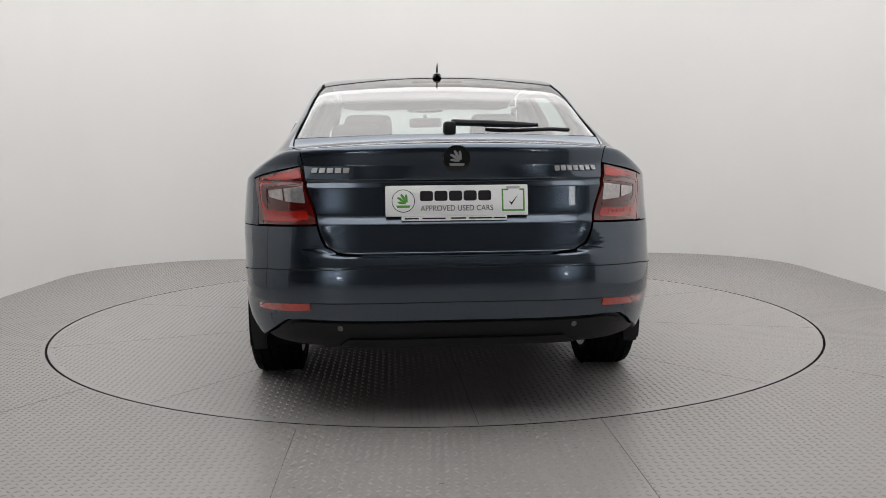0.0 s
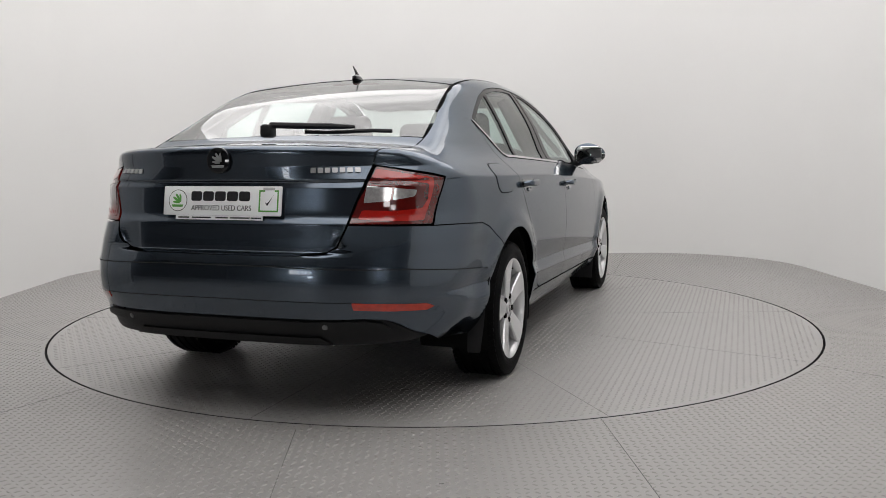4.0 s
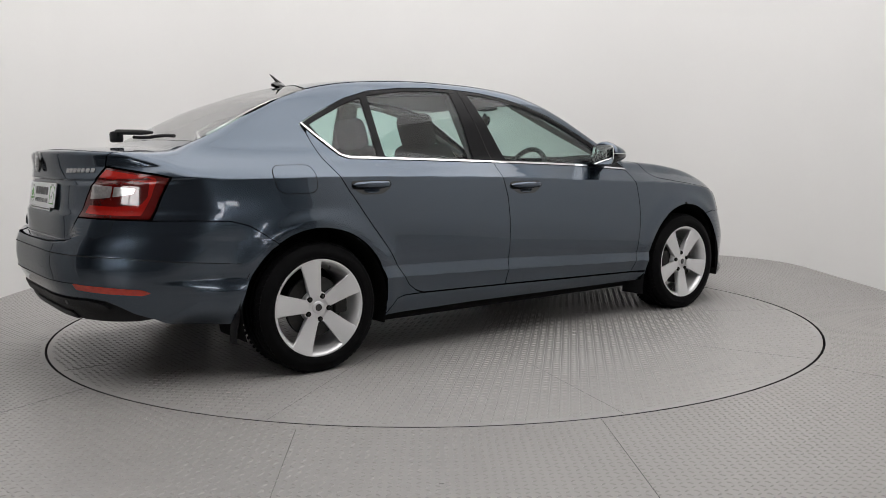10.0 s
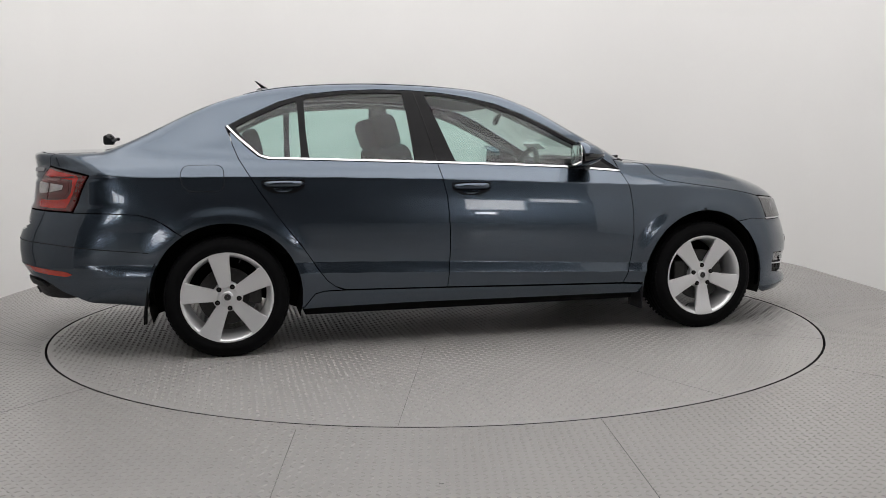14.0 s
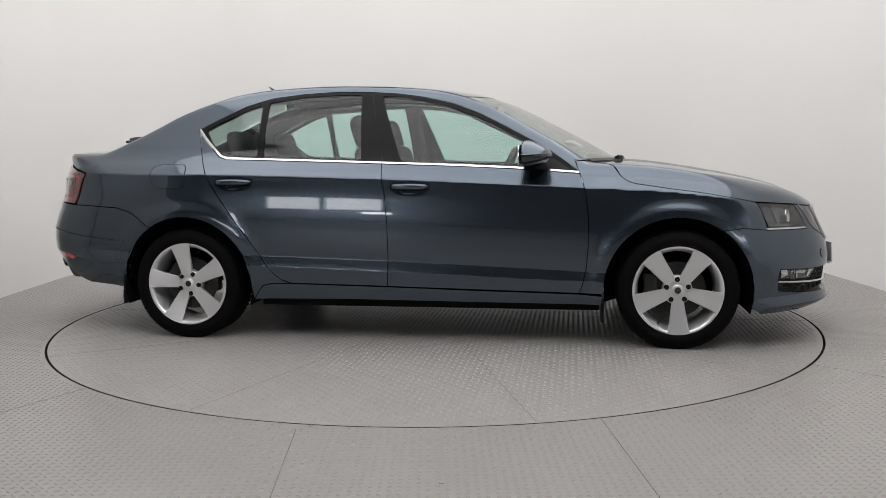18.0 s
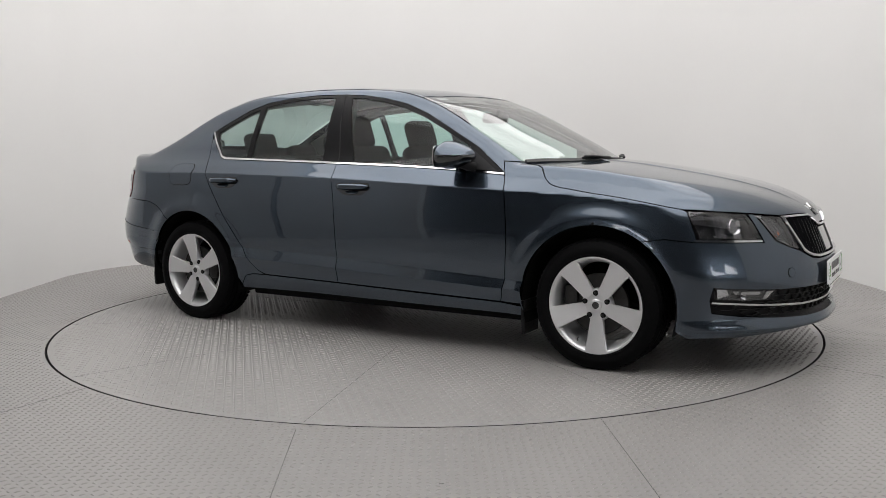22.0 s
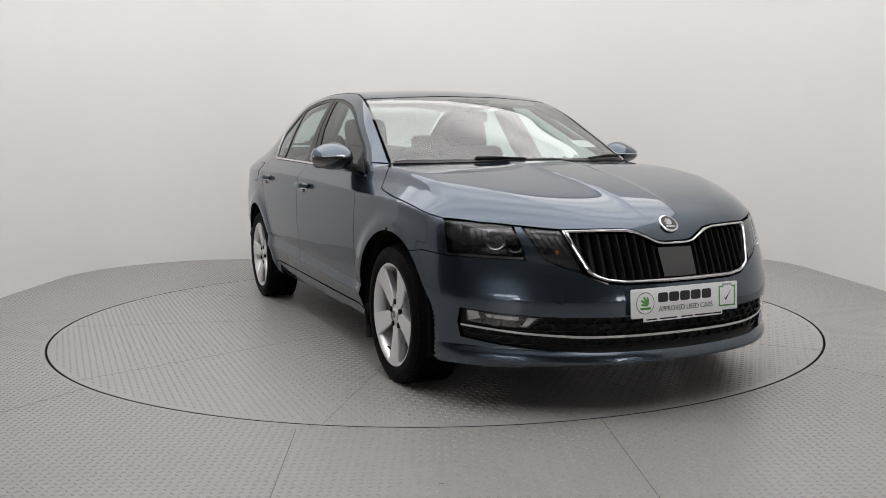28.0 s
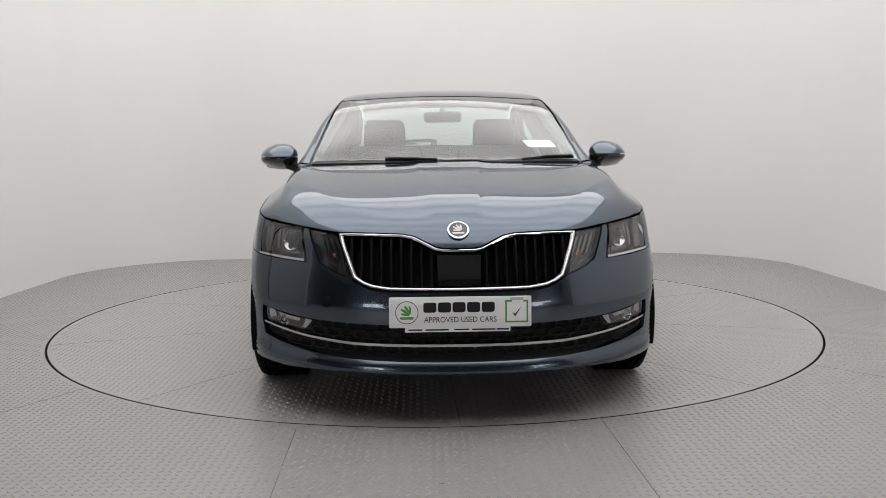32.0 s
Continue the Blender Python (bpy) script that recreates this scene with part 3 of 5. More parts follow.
def inside(P, Q):
    """Which points Q lie in polygon P."""
    x, y = Q.T
    c = np.zeros(len(Q), bool)
    for (x0, y0), (x1, y1) in zip(P, np.roll(P, -1, 0)):
        if y0 != y1:
            c ^= ((y0 > y) != (y1 > y)) & (x < (x1 - x0) * (y - y0) / (y1 - y0) + x0)
    return c


def clear_of(P, Q, d):
    ok = np.ones(len(Q), bool)
    for a, b in zip(P, np.roll(P, -1, 0)):
        ab = b - a
        t = np.clip(((Q - a) @ ab) / (ab @ ab + 1e-12), 0, 1)
        ok &= np.sum((Q - a - t[:, None] * ab) ** 2, 1) > d * d
    return ok


def panel(name, outline, mat, parent, surf=round_body, gap=0.0021, depth=0.005, du=0.05, dz=0.0095, push=0.0, side=-1, holes=(), label=""):
    """A piece of the body skin cut to an outline, with turned-in edges. side: -1 right, +1 left, 0 across the middle.
    push: how far it stands proud of the skin."""
    key = (name, tuple(map(tuple, outline)), push, depth, gap, du, dz)
    if key not in _cut:
        _cut[key] = cut_skin(outline, surf, gap, depth, du, dz, push, holes)
    V, NN, F = _cut[key]
    if side > 0:
        V, NN, F = V * (1, -1, 1), NN * (1, -1, 1), [tuple(reversed(f)) for f in F]
    return mesh_object(name, V, F, mat, parent, label, normals=NN)


_cut = {}


def cut_skin(outline, surf, gap, depth, du, dz, push, holes):
    """Vertices, normals and faces of one piece of skin."""
    from mathutils import geometry
    k = dz / du
    sc = np.array([k, 1.0])
    loops = []
    for j, o in enumerate((outline, *holes)):
        o = resample([tuple(np.array(p) * sc) for p in o], dz * 1.1)
        loops.append(inset([tuple(np.array(p) / sc) for p in o], gap if j == 0 else -gap) * sc)
    lo, hi = loops[0].min(0), loops[0].max(0)
    gx, gy = np.meshgrid(np.arange(lo[0], hi[0], dz), np.arange(lo[1], hi[1], dz), indexing="ij")
    gx = gx + (np.arange(gx.shape[1]) % 2) * dz * 0.5
    Q = np.stack([gx.ravel(), gy.ravel()], 1)
    Q = Q[inside(loops[0], Q)]
    for h in loops[1:]:
        Q = Q[~inside(h, Q)]
    for h in loops:
        if len(Q):
            Q = Q[clear_of(h, Q, dz * 0.45)]
    pts, edges = [], []
    for h in loops:
        s = len(pts)
        pts += [Vector(p) for p in h]
        edges += [(s + i, s + (i + 1) % len(h)) for i in range(len(h))]
    nb = len(pts)
    pts += [Vector(p) for p in Q]
    co, _, tris, orig, _, _ = geometry.delaunay_2d_cdt(pts, edges, [], 2, 1e-7)
    flat = np.array([tuple(c) for c in co])
    if len(loops) > 1:
        mid = np.array([flat[list(t)].mean(0) for t in tris])
        keep = np.ones(len(tris), bool)
        for h in loops[1:]:
            keep &= ~inside(h, mid)
        tris = [t for t, k_ in zip(tris, keep) if k_]
    uv = flat / sc
    P = surf(uv)
    N = normal_at(P)
    P = P + N * push
    # winding
    ln = []
    for t in tris:
        a, b, c = P[t[0]], P[t[1]], P[t[2]]
        n = np.cross(b - a, c - a)
        ln.append(tuple(t) if n @ N[t[0]] > 0 else (t[0], t[2], t[1]))
    V, NN, F = list(P), list(N), ln
    # turned-in edge along loose borders
    count = {}
    for t in ln:
        for a, b in ((t[0], t[1]), (t[1], t[2]), (t[2], t[0])):
            count[(a, b)] = count.get((a, b), 0) + 1
    for (a, b) in list(count):
        if (b, a) not in count:
            d = P[b] - P[a]
            o = np.cross(d, N[a])
            o = o / (np.linalg.norm(o) + 1e-9)
            s = len(V)
            V += [P[a], P[b], P[b] - N[b] * depth, P[a] - N[a] * depth]
            NN += [o + 0.1 * N[a], o + 0.1 * N[b], o, o]
            F.append((s, s + 3, s + 2, s + 1))
    V, NN = np.array(V), np.array(NN)
    NN /= np.linalg.norm(NN, axis=1)[:, None]
    return V, NN, F
UC_F, UC_R = XF + CAP * math.pi / 2, XR - CAP * math.pi / 2


def across(half):
    """A closed outline over the middle from its right half, which runs from the middle round to the middle."""
    c = UC_F if half[0][0] > 0 else UC_R
    return list(half) + [(2 * c - u, z) for u, z in reversed(half) if abs(u - c) > 1e-6]


def nose_body(uv):
    """The bonnet and nose by the angle at which it is seen from inside, and y."""
    a, y = uv[:, 0] / 1.1, uv[:, 1]
    O = np.stack([np.full(len(a), 0.9), y, np.full(len(a), 0.5)], 1)
    return cast(O, np.stack([np.cos(a), np.zeros(len(a)), np.sin(a)], 1))


def on_nose(P):
    return (1.1 * math.atan2(P[2] - 0.5, P[0] - 0.9), P[1])


def top_point(x, y):
    return over_body(np.array([[x, y]]))[0]


def side_point(u, z):
    return round_body(np.array([[u, z]]))[0]


def uz(P):
    """The flank coordinates of a point of the skin on the right."""
    if P[0] > XF:
        return (XF + CAP * math.atan2(P[0] - XF, -P[1]), P[2])
    if P[0] < XR:
        return (XR - CAP * math.atan2(XR - P[0], -P[1]), P[2])
    return (P[0], P[2])


def edge(x, y):
    """Flank coordinates of the skin point seen from above at x and half width y."""
    return uz(top_point(x, -y))


def mirrored(poly):
    return list(poly) + [(u, -v) for u, v in reversed(poly) if abs(v) > 1e-6]


BELT = pchip((-1.16, -0.26, 0.47, 0.83), (1.012, 0.980, 0.949, 0.921))
DLO_TOP = ((-1.313, 1.177), (-1.20, 1.236), (-1.05, 1.304), (-0.90, 1.347), (-0.71, 1.368), (-0.52, 1.377), (-0.33, 1.373), (-0.17, 1.361), (-0.013, 1.337),
           (0.145, 1.300), (0.30, 1.241), (0.453, 1.163), (0.665, 1.048), (0.835, 0.925))
DOOR_FRONT = ((0.85, 0.887), (0.87, 0.812), (0.884, 0.69), (0.887, 0.568), (0.874, 0.414), (0.853, 0.321), (0.84, 0.286))
B_SEAM = ((-0.226, 0.974), (-0.211, 0.882), (-0.192, 0.791), (-0.181, 0.639), (-0.18, 0.485), (-0.19, 0.310))
REAR_SEAM = ((-0.74, 0.320), (-0.795, 0.34), (-0.835, 0.372), (-0.88, 0.432), (-0.96, 0.556), (-1.05, 0.673), (-1.17, 0.847), (-1.262, 1.003), (-1.296, 1.09), (-1.305, 1.125))


def s_all(pts):
    return [sd(*p) for p in pts]


def lamp_outline_front():
    return [sd(1.735, 0.757), fr(0.70, 0.747), fr(0.605, 0.737), fr(0.587, 0.614), fr(0.70, 0.616), sd(1.80, 0.621)]


def lamp_outline_rear():
    return [rr(0.575, 0.977), rr(0.68, 0.955), rr(0.745, 0.94), sd(-1.99, 0.929), sd(-2.03, 0.85), sd(-2.075, 0.753), rr(0.70, 0.757), rr(0.512, 0.765), rr(0.535, 0.85)]


def bumper_front_half():
    o = [fr(0, 0.514), fr(0.26, 0.515), fr(0.33, 0.523), fr(0.395, 0.552), fr(0.412, 0.563), fr(0.47, 0.582), fr(0.53, 0.612), fr(0.555, 0.67), fr(0.577, 0.735), fr(0.600, 0.737),
         fr(0.592, 0.67), fr(0.583, 0.610), fr(0.70, 0.612), sd(1.80, 0.6165), sd(1.66, 0.6305)]
    o += arc(HUB_X, HUB_Z, ARCH_R, 55, -14, 10)
    o += [sd(1.76, 0.185), fr(0.68, 0.185), fr(0.55, 0.20), fr(0.42, 0.212), fr(0, 0.212)]
    return o


def low_grille_half():
    return [fr(0, 0.393), fr(0.26, 0.394), fr(0.41, 0.395), fr(0.55, 0.397), fr(0.66, 0.404), fr(0.787, 0.416), fr(0.792, 0.36), fr(0.782, 0.300), fr(0.70, 0.283), fr(0.566, 0.268), fr(0.40, 0.260), fr(0, 0.256)]


GRILLE_OUT = ((0, 0.667), (0.055, 0.667), (0.085, 0.672), (0.129, 0.694), (0.165, 0.711), (0.21, 0.719), (0.32, 0.722), (0.452, 0.721), (0.44, 0.68), (0.392, 0.559), (0.36, 0.541),
              (0.325, 0.529), (0.258, 0.521), (0, 0.519))
GRILLE_IN = ((0, 0.657), (0.058, 0.657), (0.091, 0.663), (0.136, 0.685), (0.170, 0.701), (0.21, 0.709), (0.32, 0.712), (0.430, 0.711), (0.418, 0.67), (0.378, 0.571), (0.350, 0.553),
             (0.318, 0.542), (0.254, 0.534), (0, 0.532))


SEAM = pchip((1.05, 1.09, 1.14, 1.196, 1.30, 1.40, 1.56, 1.722), (0.900, 0.872, 0.858, 0.850, 0.834, 0.821, 0.795, 0.763))


def bonnet_seam():
    """Points of the shut line from the windscreen corner to the headlamp."""
    pts = [top_point(x, -y) for x, y in ((0.897, 0.699), (0.92, 0.704), (0.95, 0.717), (0.985, 0.736), (1.015, 0.757))]
    return pts + [side_point(*sd(float(x), float(SEAM(x)))) for x in np.concatenate([np.linspace(1.05, 1.196, 9), np.linspace(1.23, 1.722, 15)])]


def tail_seam():
    """The shut line between rear wing and tailgate, from the screen corner to the lamp."""
    pts = [top_point(x, -y) for x, y in ((-1.838, 0.634), (-1.90, 0.630), (-1.96, 0.622), (-2.03, 0.613), (-2.09, 0.603), (-2.13, 0.594), (-2.165, 0.586))]
    return pts + [side_point(*rr(y, z)) for y, z in ((0.577, 1.030), (0.572, 1.005), (0.567, 0.982))]


def build_body(car):
    for side in (-1, 1):
        # doors
        belt_f = [(x, float(BELT(x)) - 0.006) for x in (0.83, 0.6, 0.3, 0.05)]
        front = belt_f[::-1] + [(0.838, 0.912)] + list(DOOR_FRONT) + list(reversed(B_SEAM))
        door_f = panel("front_door", front, PAINT, car, side=side, dz=0.007)
        belt_r = [(x, float(BELT(x)) - 0.006) for x in (-0.3, -0.6, -0.9, -1.08)]
        rear = list(B_SEAM) + list(REAR_SEAM) + [(-1.298, 1.145), (-1.22, 1.065), (-1.165, 1.018), (-1.13, 1.006)] + belt_r[::-1]
        door_r = panel("rear_door", s_all(rear), PAINT, car, side=side, dz=0.007)
        for door, hx, hz in ((door_f, -0.055, 0.845), (door_r, -1.045, 0.873)):
            build_handle(door, hx, hz, side)
        # one-piece flank: rear quarter, roof rail and screen pillar
        o = [sd(-0.752, 0.3185)] + [sd(*p) for p in REAR_SEAM[1:]] + [sd(-1.325, 1.172)] + [sd(*p) for p in DLO_TOP[1:]]
        o += [(0.812, 0.984), edge(0.885, 0.702)] + [edge(float(x), 0.570 + 0.16 * (float(x) - 0.06)) for x in np.linspace(0.86, 0.06, 22)]
        o += [edge(float(x), 0.562) for x in np.linspace(0.0, -1.15, 14)]
        o += [edge(-1.235, 0.557), edge(-1.38, 0.575), edge(-1.58, 0.603), ] + [uz(P) for P in tail_seam()]
        o += [rr(0.68, 0.961), rr(0.745, 0.946), sd(-1.984, 0.933), sd(-2.026, 0.85), sd(-2.071, 0.749), sd(-1.90, 0.745), sd(-1.76, 0.737), sd(-1.68, 0.714), sd(-1.615, 0.673)]
        o += arc(-HUB_X, HUB_Z, ARCH_R, 123, -12, 22) + [sd(-0.955, 0.235), sd(-0.90, 0.305), sd(-0.85, 0.3165)]
        quarter = panel("rear_quarter", o, PAINT, car, side=side, du=0.03, label="blue-grey rear wing, roof rail and screen pillar in one pressing")
        if side < 0:
            flap = rounded([sd(-1.545, 0.978), sd(-1.335, 0.978), sd(-1.335, 0.846), sd(-1.535, 0.846)], 0.045)
            panel("fuel_flap_gap", flap, GAP, quarter, side=side, push=0.0012, gap=0.0, depth=0.001, du=0.03)
            panel("fuel_flap", flap, PAINT, quarter, side=side, push=0.0022, gap=0.003, depth=0.003, du=0.03)
        # front wing
        o = [(0.838, 0.915), (0.814, 0.984)] + [uz(P) for P in bonnet_seam()] + [
             sd(1.74, 0.752), sd(1.795, 0.617), sd(1.66, 0.631)]
        o += arc(HUB_X, HUB_Z, ARCH_R, 55, 188, 20) + [(0.962, 0.25), (0.955, 0.285)] + [(0.90, 0.2845)] + list(reversed(DOOR_FRONT))
        panel("front_wing", o, PAINT, car, side=side, du=0.022)
        # sill
        o = [(-0.968, 0.222), (-0.4, 0.229), (0.4, 0.223), (0.955, 0.220), (0.962, 0.272), (0.84, 0.281), (0.3, 0.293), (-0.19, 0.306), (-0.74, 0.3165), (-0.85, 0.3155), (-0.90, 0.304), (-0.955, 0.234)]
        panel("sill", o, PAINT, car, side=side, depth=0.03)
        # black window surround with three panes
        frame_o = [sd(*p) for p in DLO_TOP] + [(x, float(BELT(x)) + 0.004) for x in (0.8, 0.5, 0.2, -0.1, -0.4, -0.7, -1.0, -1.13)] + [sd(-1.2, 1.06), sd(-1.29, 1.15)]
        bl = lambda x: float(BELT(x)) + 0.010
        g_front = [(-0.256, 1.352), (-0.16, 1.347), (-0.02, 1.322), (0.13, 1.284), (0.29, 1.224), (0.44, 1.147), (0.56, 1.082), (0.615, 1.05), (0.625, bl(0.62)), (0.3, bl(0.3)), (-0.12, bl(-0.12))]
        g_rear = [(-0.915, 1.325), (-0.71, 1.352), (-0.52, 1.361), (-0.375, 1.359), (-0.345, bl(-0.345)), (-0.6, bl(-0.6)), (-0.905, bl(-0.905)), (-0.915, 1.15)]
        g_quarter = [sd(-1.275, 1.172), sd(-1.17, 1.226), sd(-1.04, 1.285), sd(-0.955, 1.312), sd(-0.948, bl(-0.948)), sd(-1.10, bl(-1.10)), sd(-1.155, 1.035), sd(-1.22, 1.095)]
        sur = panel("window_surround", frame_o, TRIM, car, side=side, holes=[rounded(g, 0.012) for g in (g_front, g_rear, g_quarter)], gap=0.001, push=-0.003, depth=0.02, label="black window frames and pillar trim")
        panel("door_frame_seam", [(-0.318, 1.372), (-0.226, 0.988), (-0.220, 0.988), (-0.312, 1.372)], GAP, sur, side=side, push=-0.0015, gap=0, depth=0.001, dz=0.01)
        for g, nm in ((g_front, "front_side_window"), (g_rear, "rear_side_window"), (g_quarter, "quarter_window")):
            w = panel(nm, rounded(g, 0.012), GLASS, car, side=side, push=-0.007, depth=0.003, gap=-0.004, label="grey-green tinted pane")
            w.visible_shadow = False
        # bright strip below the windows
        up = [(x, float(BELT(x)) + 0.004) for x in (0.832, 0.5, 0.2, -0.1, -0.4, -0.7, -1.0, -1.11)] + [sd(-1.155, 1.026), sd(-1.215, 1.083), sd(-1.312, 1.179)]
        dn = [sd(-1.320, 1.174), sd(-1.226, 1.077), sd(-1.163, 1.020), sd(-1.116, 1.003)] + [(x, float(BELT(x)) - 0.006) for x in (-1.0, -0.7, -0.4, -0.1, 0.2, 0.5, 0.836)]
        panel("window_strip", up + dn, CHROME, car, side=side, gap=0.0, push=0.004, depth=0.01, dz=0.006, du=0.06, label="polished metal strip")
        # split rear lamp
        o = rounded(lamp_outline_rear(), 0.008)
        lamp = panel("tail_lamp", o, DARK_RED, car, side=side, push=0.003, depth=0.02, du=0.03, label="red and clear rear lamp")
        band = [rr(0.580, 0.966), rr(0.68, 0.945), rr(0.748, 0.930), sd(-2.035, 0.85), sd(-2.095, 0.772), rr(0.70, 0.770), rr(0.60, 0.776), rr(0.540, 0.782), rr(0.550, 0.816), rr(0.65, 0.810), rr(0.722, 0.816),
                rr(0.737, 0.85), rr(0.737, 0.908), rr(0.66, 0.921), rr(0.572, 0.934)]
        panel("light_band", rounded(band, 0.008), RED_LENS, lamp, side=side, push=0.0037, gap=0, depth=0.0006, du=0.02, label="bright red light band")
        dark = [rr(0.570, 0.922), rr(0.66, 0.913), rr(0.727, 0.901), rr(0.727, 0.853), rr(0.712, 0.824), rr(0.65, 0.820), rr(0.553, 0.825), rr(0.553, 0.833), rr(0.65, 0.830), rr(0.70, 0.834), rr(0.716, 0.858), rr(0.716, 0.893), rr(0.66, 0.904), rr(0.570, 0.913)]
        panel("dark_seam", dark, SMOKED_RED, lamp, side=side, push=0.0042, gap=0, depth=0.0005, du=0.02)
        wrap = [rr(0.752, 0.936), sd(-1.996, 0.925), sd(-2.036, 0.85), sd(-2.078, 0.759), sd(-2.112, 0.760), sd(-2.062, 0.85)]
        panel("lamp_corner", wrap, SMOKED_RED, lamp, side=side, push=0.0045, gap=0, depth=0.0008, du=0.02, label="smoked dark red corner")
        for k in range(8):
            y = 0.562 + 0.019 * k
            panel("light_cell", [rr(y, 0.804), rr(y + 0.013, 0.803), rr(y + 0.011, 0.789), rr(y - 0.001, 0.790)], RED_LENS, lamp, side=side, push=0.0050, gap=0, depth=0.0012, du=0.02)
        for c in ([rr(0.562, 0.903), rr(0.640, 0.896), rr(0.634, 0.848), rr(0.554, 0.842)], [rr(0.646, 0.895), rr(0.708, 0.886), rr(0.702, 0.862), rr(0.642, 0.850)]):
            panel("reversing_lens", rounded(c, 0.005), CLEAR_LENS, lamp, side=side, push=0.0048, gap=0, depth=0.0008, du=0.02, label="clear lens")
        # front lamps
        build_front_lamps(car, side)
        # rear reflector
        o = [rr(0.54, 0.482), rr(0.66, 0.470), rr(0.752, 0.455), rr(0.765, 0.441), rr(0.745, 0.430), rr(0.66, 0.440), rr(0.54, 0.455)]
        panel("rear_reflector", rounded(o, 0.004), REFLEX_RED, car, side=side, push=0.002, depth=0.004, gap=0, du=0.02)
    # bonnet
    right = [on_nose(top_point(1.10, 0)), on_nose(top_point(1.07, -0.25)), on_nose(top_point(1.0, -0.48)), ] + [on_nose(P) for P in bonnet_seam()]
    for y, z in ((0.70, 0.751), (0.60, 0.741), (0.52, 0.732), (0.452, 0.725), (0.32, 0.726), (0.21, 0.723), (0.165, 0.715), (0.129, 0.698), (0.085, 0.676), (0.055, 0.671), (0, 0.671)):
        right.append(on_nose(side_point(*fr(y, z))))
    panel("bonnet", mirrored(right), PAINT, car, surf=nose_body, side=0, du=0.0105, dz=0.0105, gap=0.002)
    # black scuttle between bonnet and windscreen
    right = [(1.114, 0), (1.084, -0.25), (1.012, -0.48), (0.905, -0.692), (0.884, -0.678), (0.974, -0.47), (1.044, -0.25), (1.074, 0)]
    panel("scuttle", right + [(x, -y) for x, y in reversed(right[1:-1])], BLACK, car, surf=over_body, side=0, du=0.02, dz=0.015, gap=0.0, push=0.004, depth=0.012, label="black plastic scuttle strip")
    # roof and screens
    right = [(0.335, 0), (0.305, -0.27), (0.26, -0.47), (0.21, -0.59), (0.06, -0.566)] + [(x, -0.558) for x in (-0.2, -0.5, -0.8, -1.1)] + [(-1.225, -0.552), (-1.17, -0.37), (-1.105, -0.20), (-1.085, 0)]
    panel("roof", mirrored(right), PAINT, car, surf=over_body, side=0, du=0.05, dz=0.03, gap=0.001)
    right = [(0.338, 0), (0.308, -0.27), (0.263, -0.47), (0.214, -0.590), (0.42, -0.624), (0.66, -0.661), (0.889, -0.697), (0.985, -0.50), (1.065, -0.25), (1.095, 0)]
    w = panel("windscreen", mirrored(right), SCREEN, car, surf=over_body, side=0, du=0.05, dz=0.03, gap=0.003, push=-0.002, depth=0.004, label="large grey-green windscreen")
    w.visible_shadow = False
    right = [(-1.088, 0), (-1.108, -0.20), (-1.173, -0.37), (-1.230, -0.550), (-1.38, -0.570), (-1.58, -0.598), (-1.83, -0.631), (-1.845, -0.45), (-1.85, 0)]
    w = panel("rear_screen", mirrored(right), REAR_GLASS, car, surf=over_body, side=0, du=0.05, dz=0.03, gap=0.003, push=-0.002, depth=0.004, label="sloping tinted rear screen")
    w.visible_shadow = False
    # tailgate: upper deck and upright face meet in the lip
    right = [(-1.854, 0), (-1.849, -0.45)] + [(P[0], P[1]) for P in tail_seam()[:7]] + [(-2.21, -0.52), (-2.25, -0.42), (-2.285, -0.25), (-2.29, 0)]
    deck = panel("tailgate", mirrored(right), PAINT, car, surf=over_body, side=0, du=0.03, dz=0.02, gap=0.0005, depth=0.004)
    lip = [uz(top_point(-2.29, -0.0001)), edge(-2.285, 0.25), edge(-2.25, 0.42), edge(-2.21, 0.52)] + [uz(P) for P in tail_seam()[6:]]
    half = [(UC_R, lip[0][1])] + lip[1:] + [rr(0.557, 0.93), rr(0.527, 0.84), rr(0.504, 0.75), rr(0.475, 0.685), rr(0.435, 0.663), rr(0.35, 0.657), rr(0, 0.655)]
    half[-1] = (UC_R, 0.655)
    panel("tailgate_face", across(half), PAINT, deck, side=0, gap=0.0015, dz=0.005, du=0.03)
    # bumpers
    half = bumper_front_half()
    half[0], half[-1] = (UC_F, 0.514), (UC_F, 0.212)
    hole = low_grille_half()
    hole[0], hole[-1] = (UC_F, 0.393), (UC_F, 0.256)
    bump = panel("front_bumper", across(half), PAINT, car, side=0, gap=0.0013, holes=[across(hole)], depth=0.03)
    panel("lower_grille", across(hole), BLACK, bump, side=0, gap=-0.006, push=-0.028, depth=0.004, label="black honeycomb air intake")
    cells_v, cells_f = [], []
    for row in range(5):
        zc = 0.268 + 0.028 * row
        for col in range(-13, 14):
            yc = 0.056 * (col + 0.5 * (row % 2))
            lo, hi = float(np.interp(abs(yc), (0, 0.4, 0.57, 0.75), (0.268, 0.272, 0.280, 0.305))), float(np.interp(abs(yc), (0, 0.5, 0.75), (0.386, 0.388, 0.395)))
            if abs(yc) > 0.74 or not lo < zc < hi or (abs(yc) > 0.55 and zc > 0.345):
                continue
            n0 = len(cells_v)
            for rad, dep in ((1.0, -0.026), (0.97, -0.016), (0.86, -0.016), (0.83, -0.027)):
                for k in range(6):
                    a = radians(60 * k)
                    y, z = yc + 0.0375 * rad * math.cos(a), zc + 0.0155 * rad * math.sin(a) / 0.866
                    x = float(FRONT(np.array([z]))[0]) - 0.38 * (abs(y) / 0.78) ** 2.7
                    cells_v.append((x + dep, y, z))
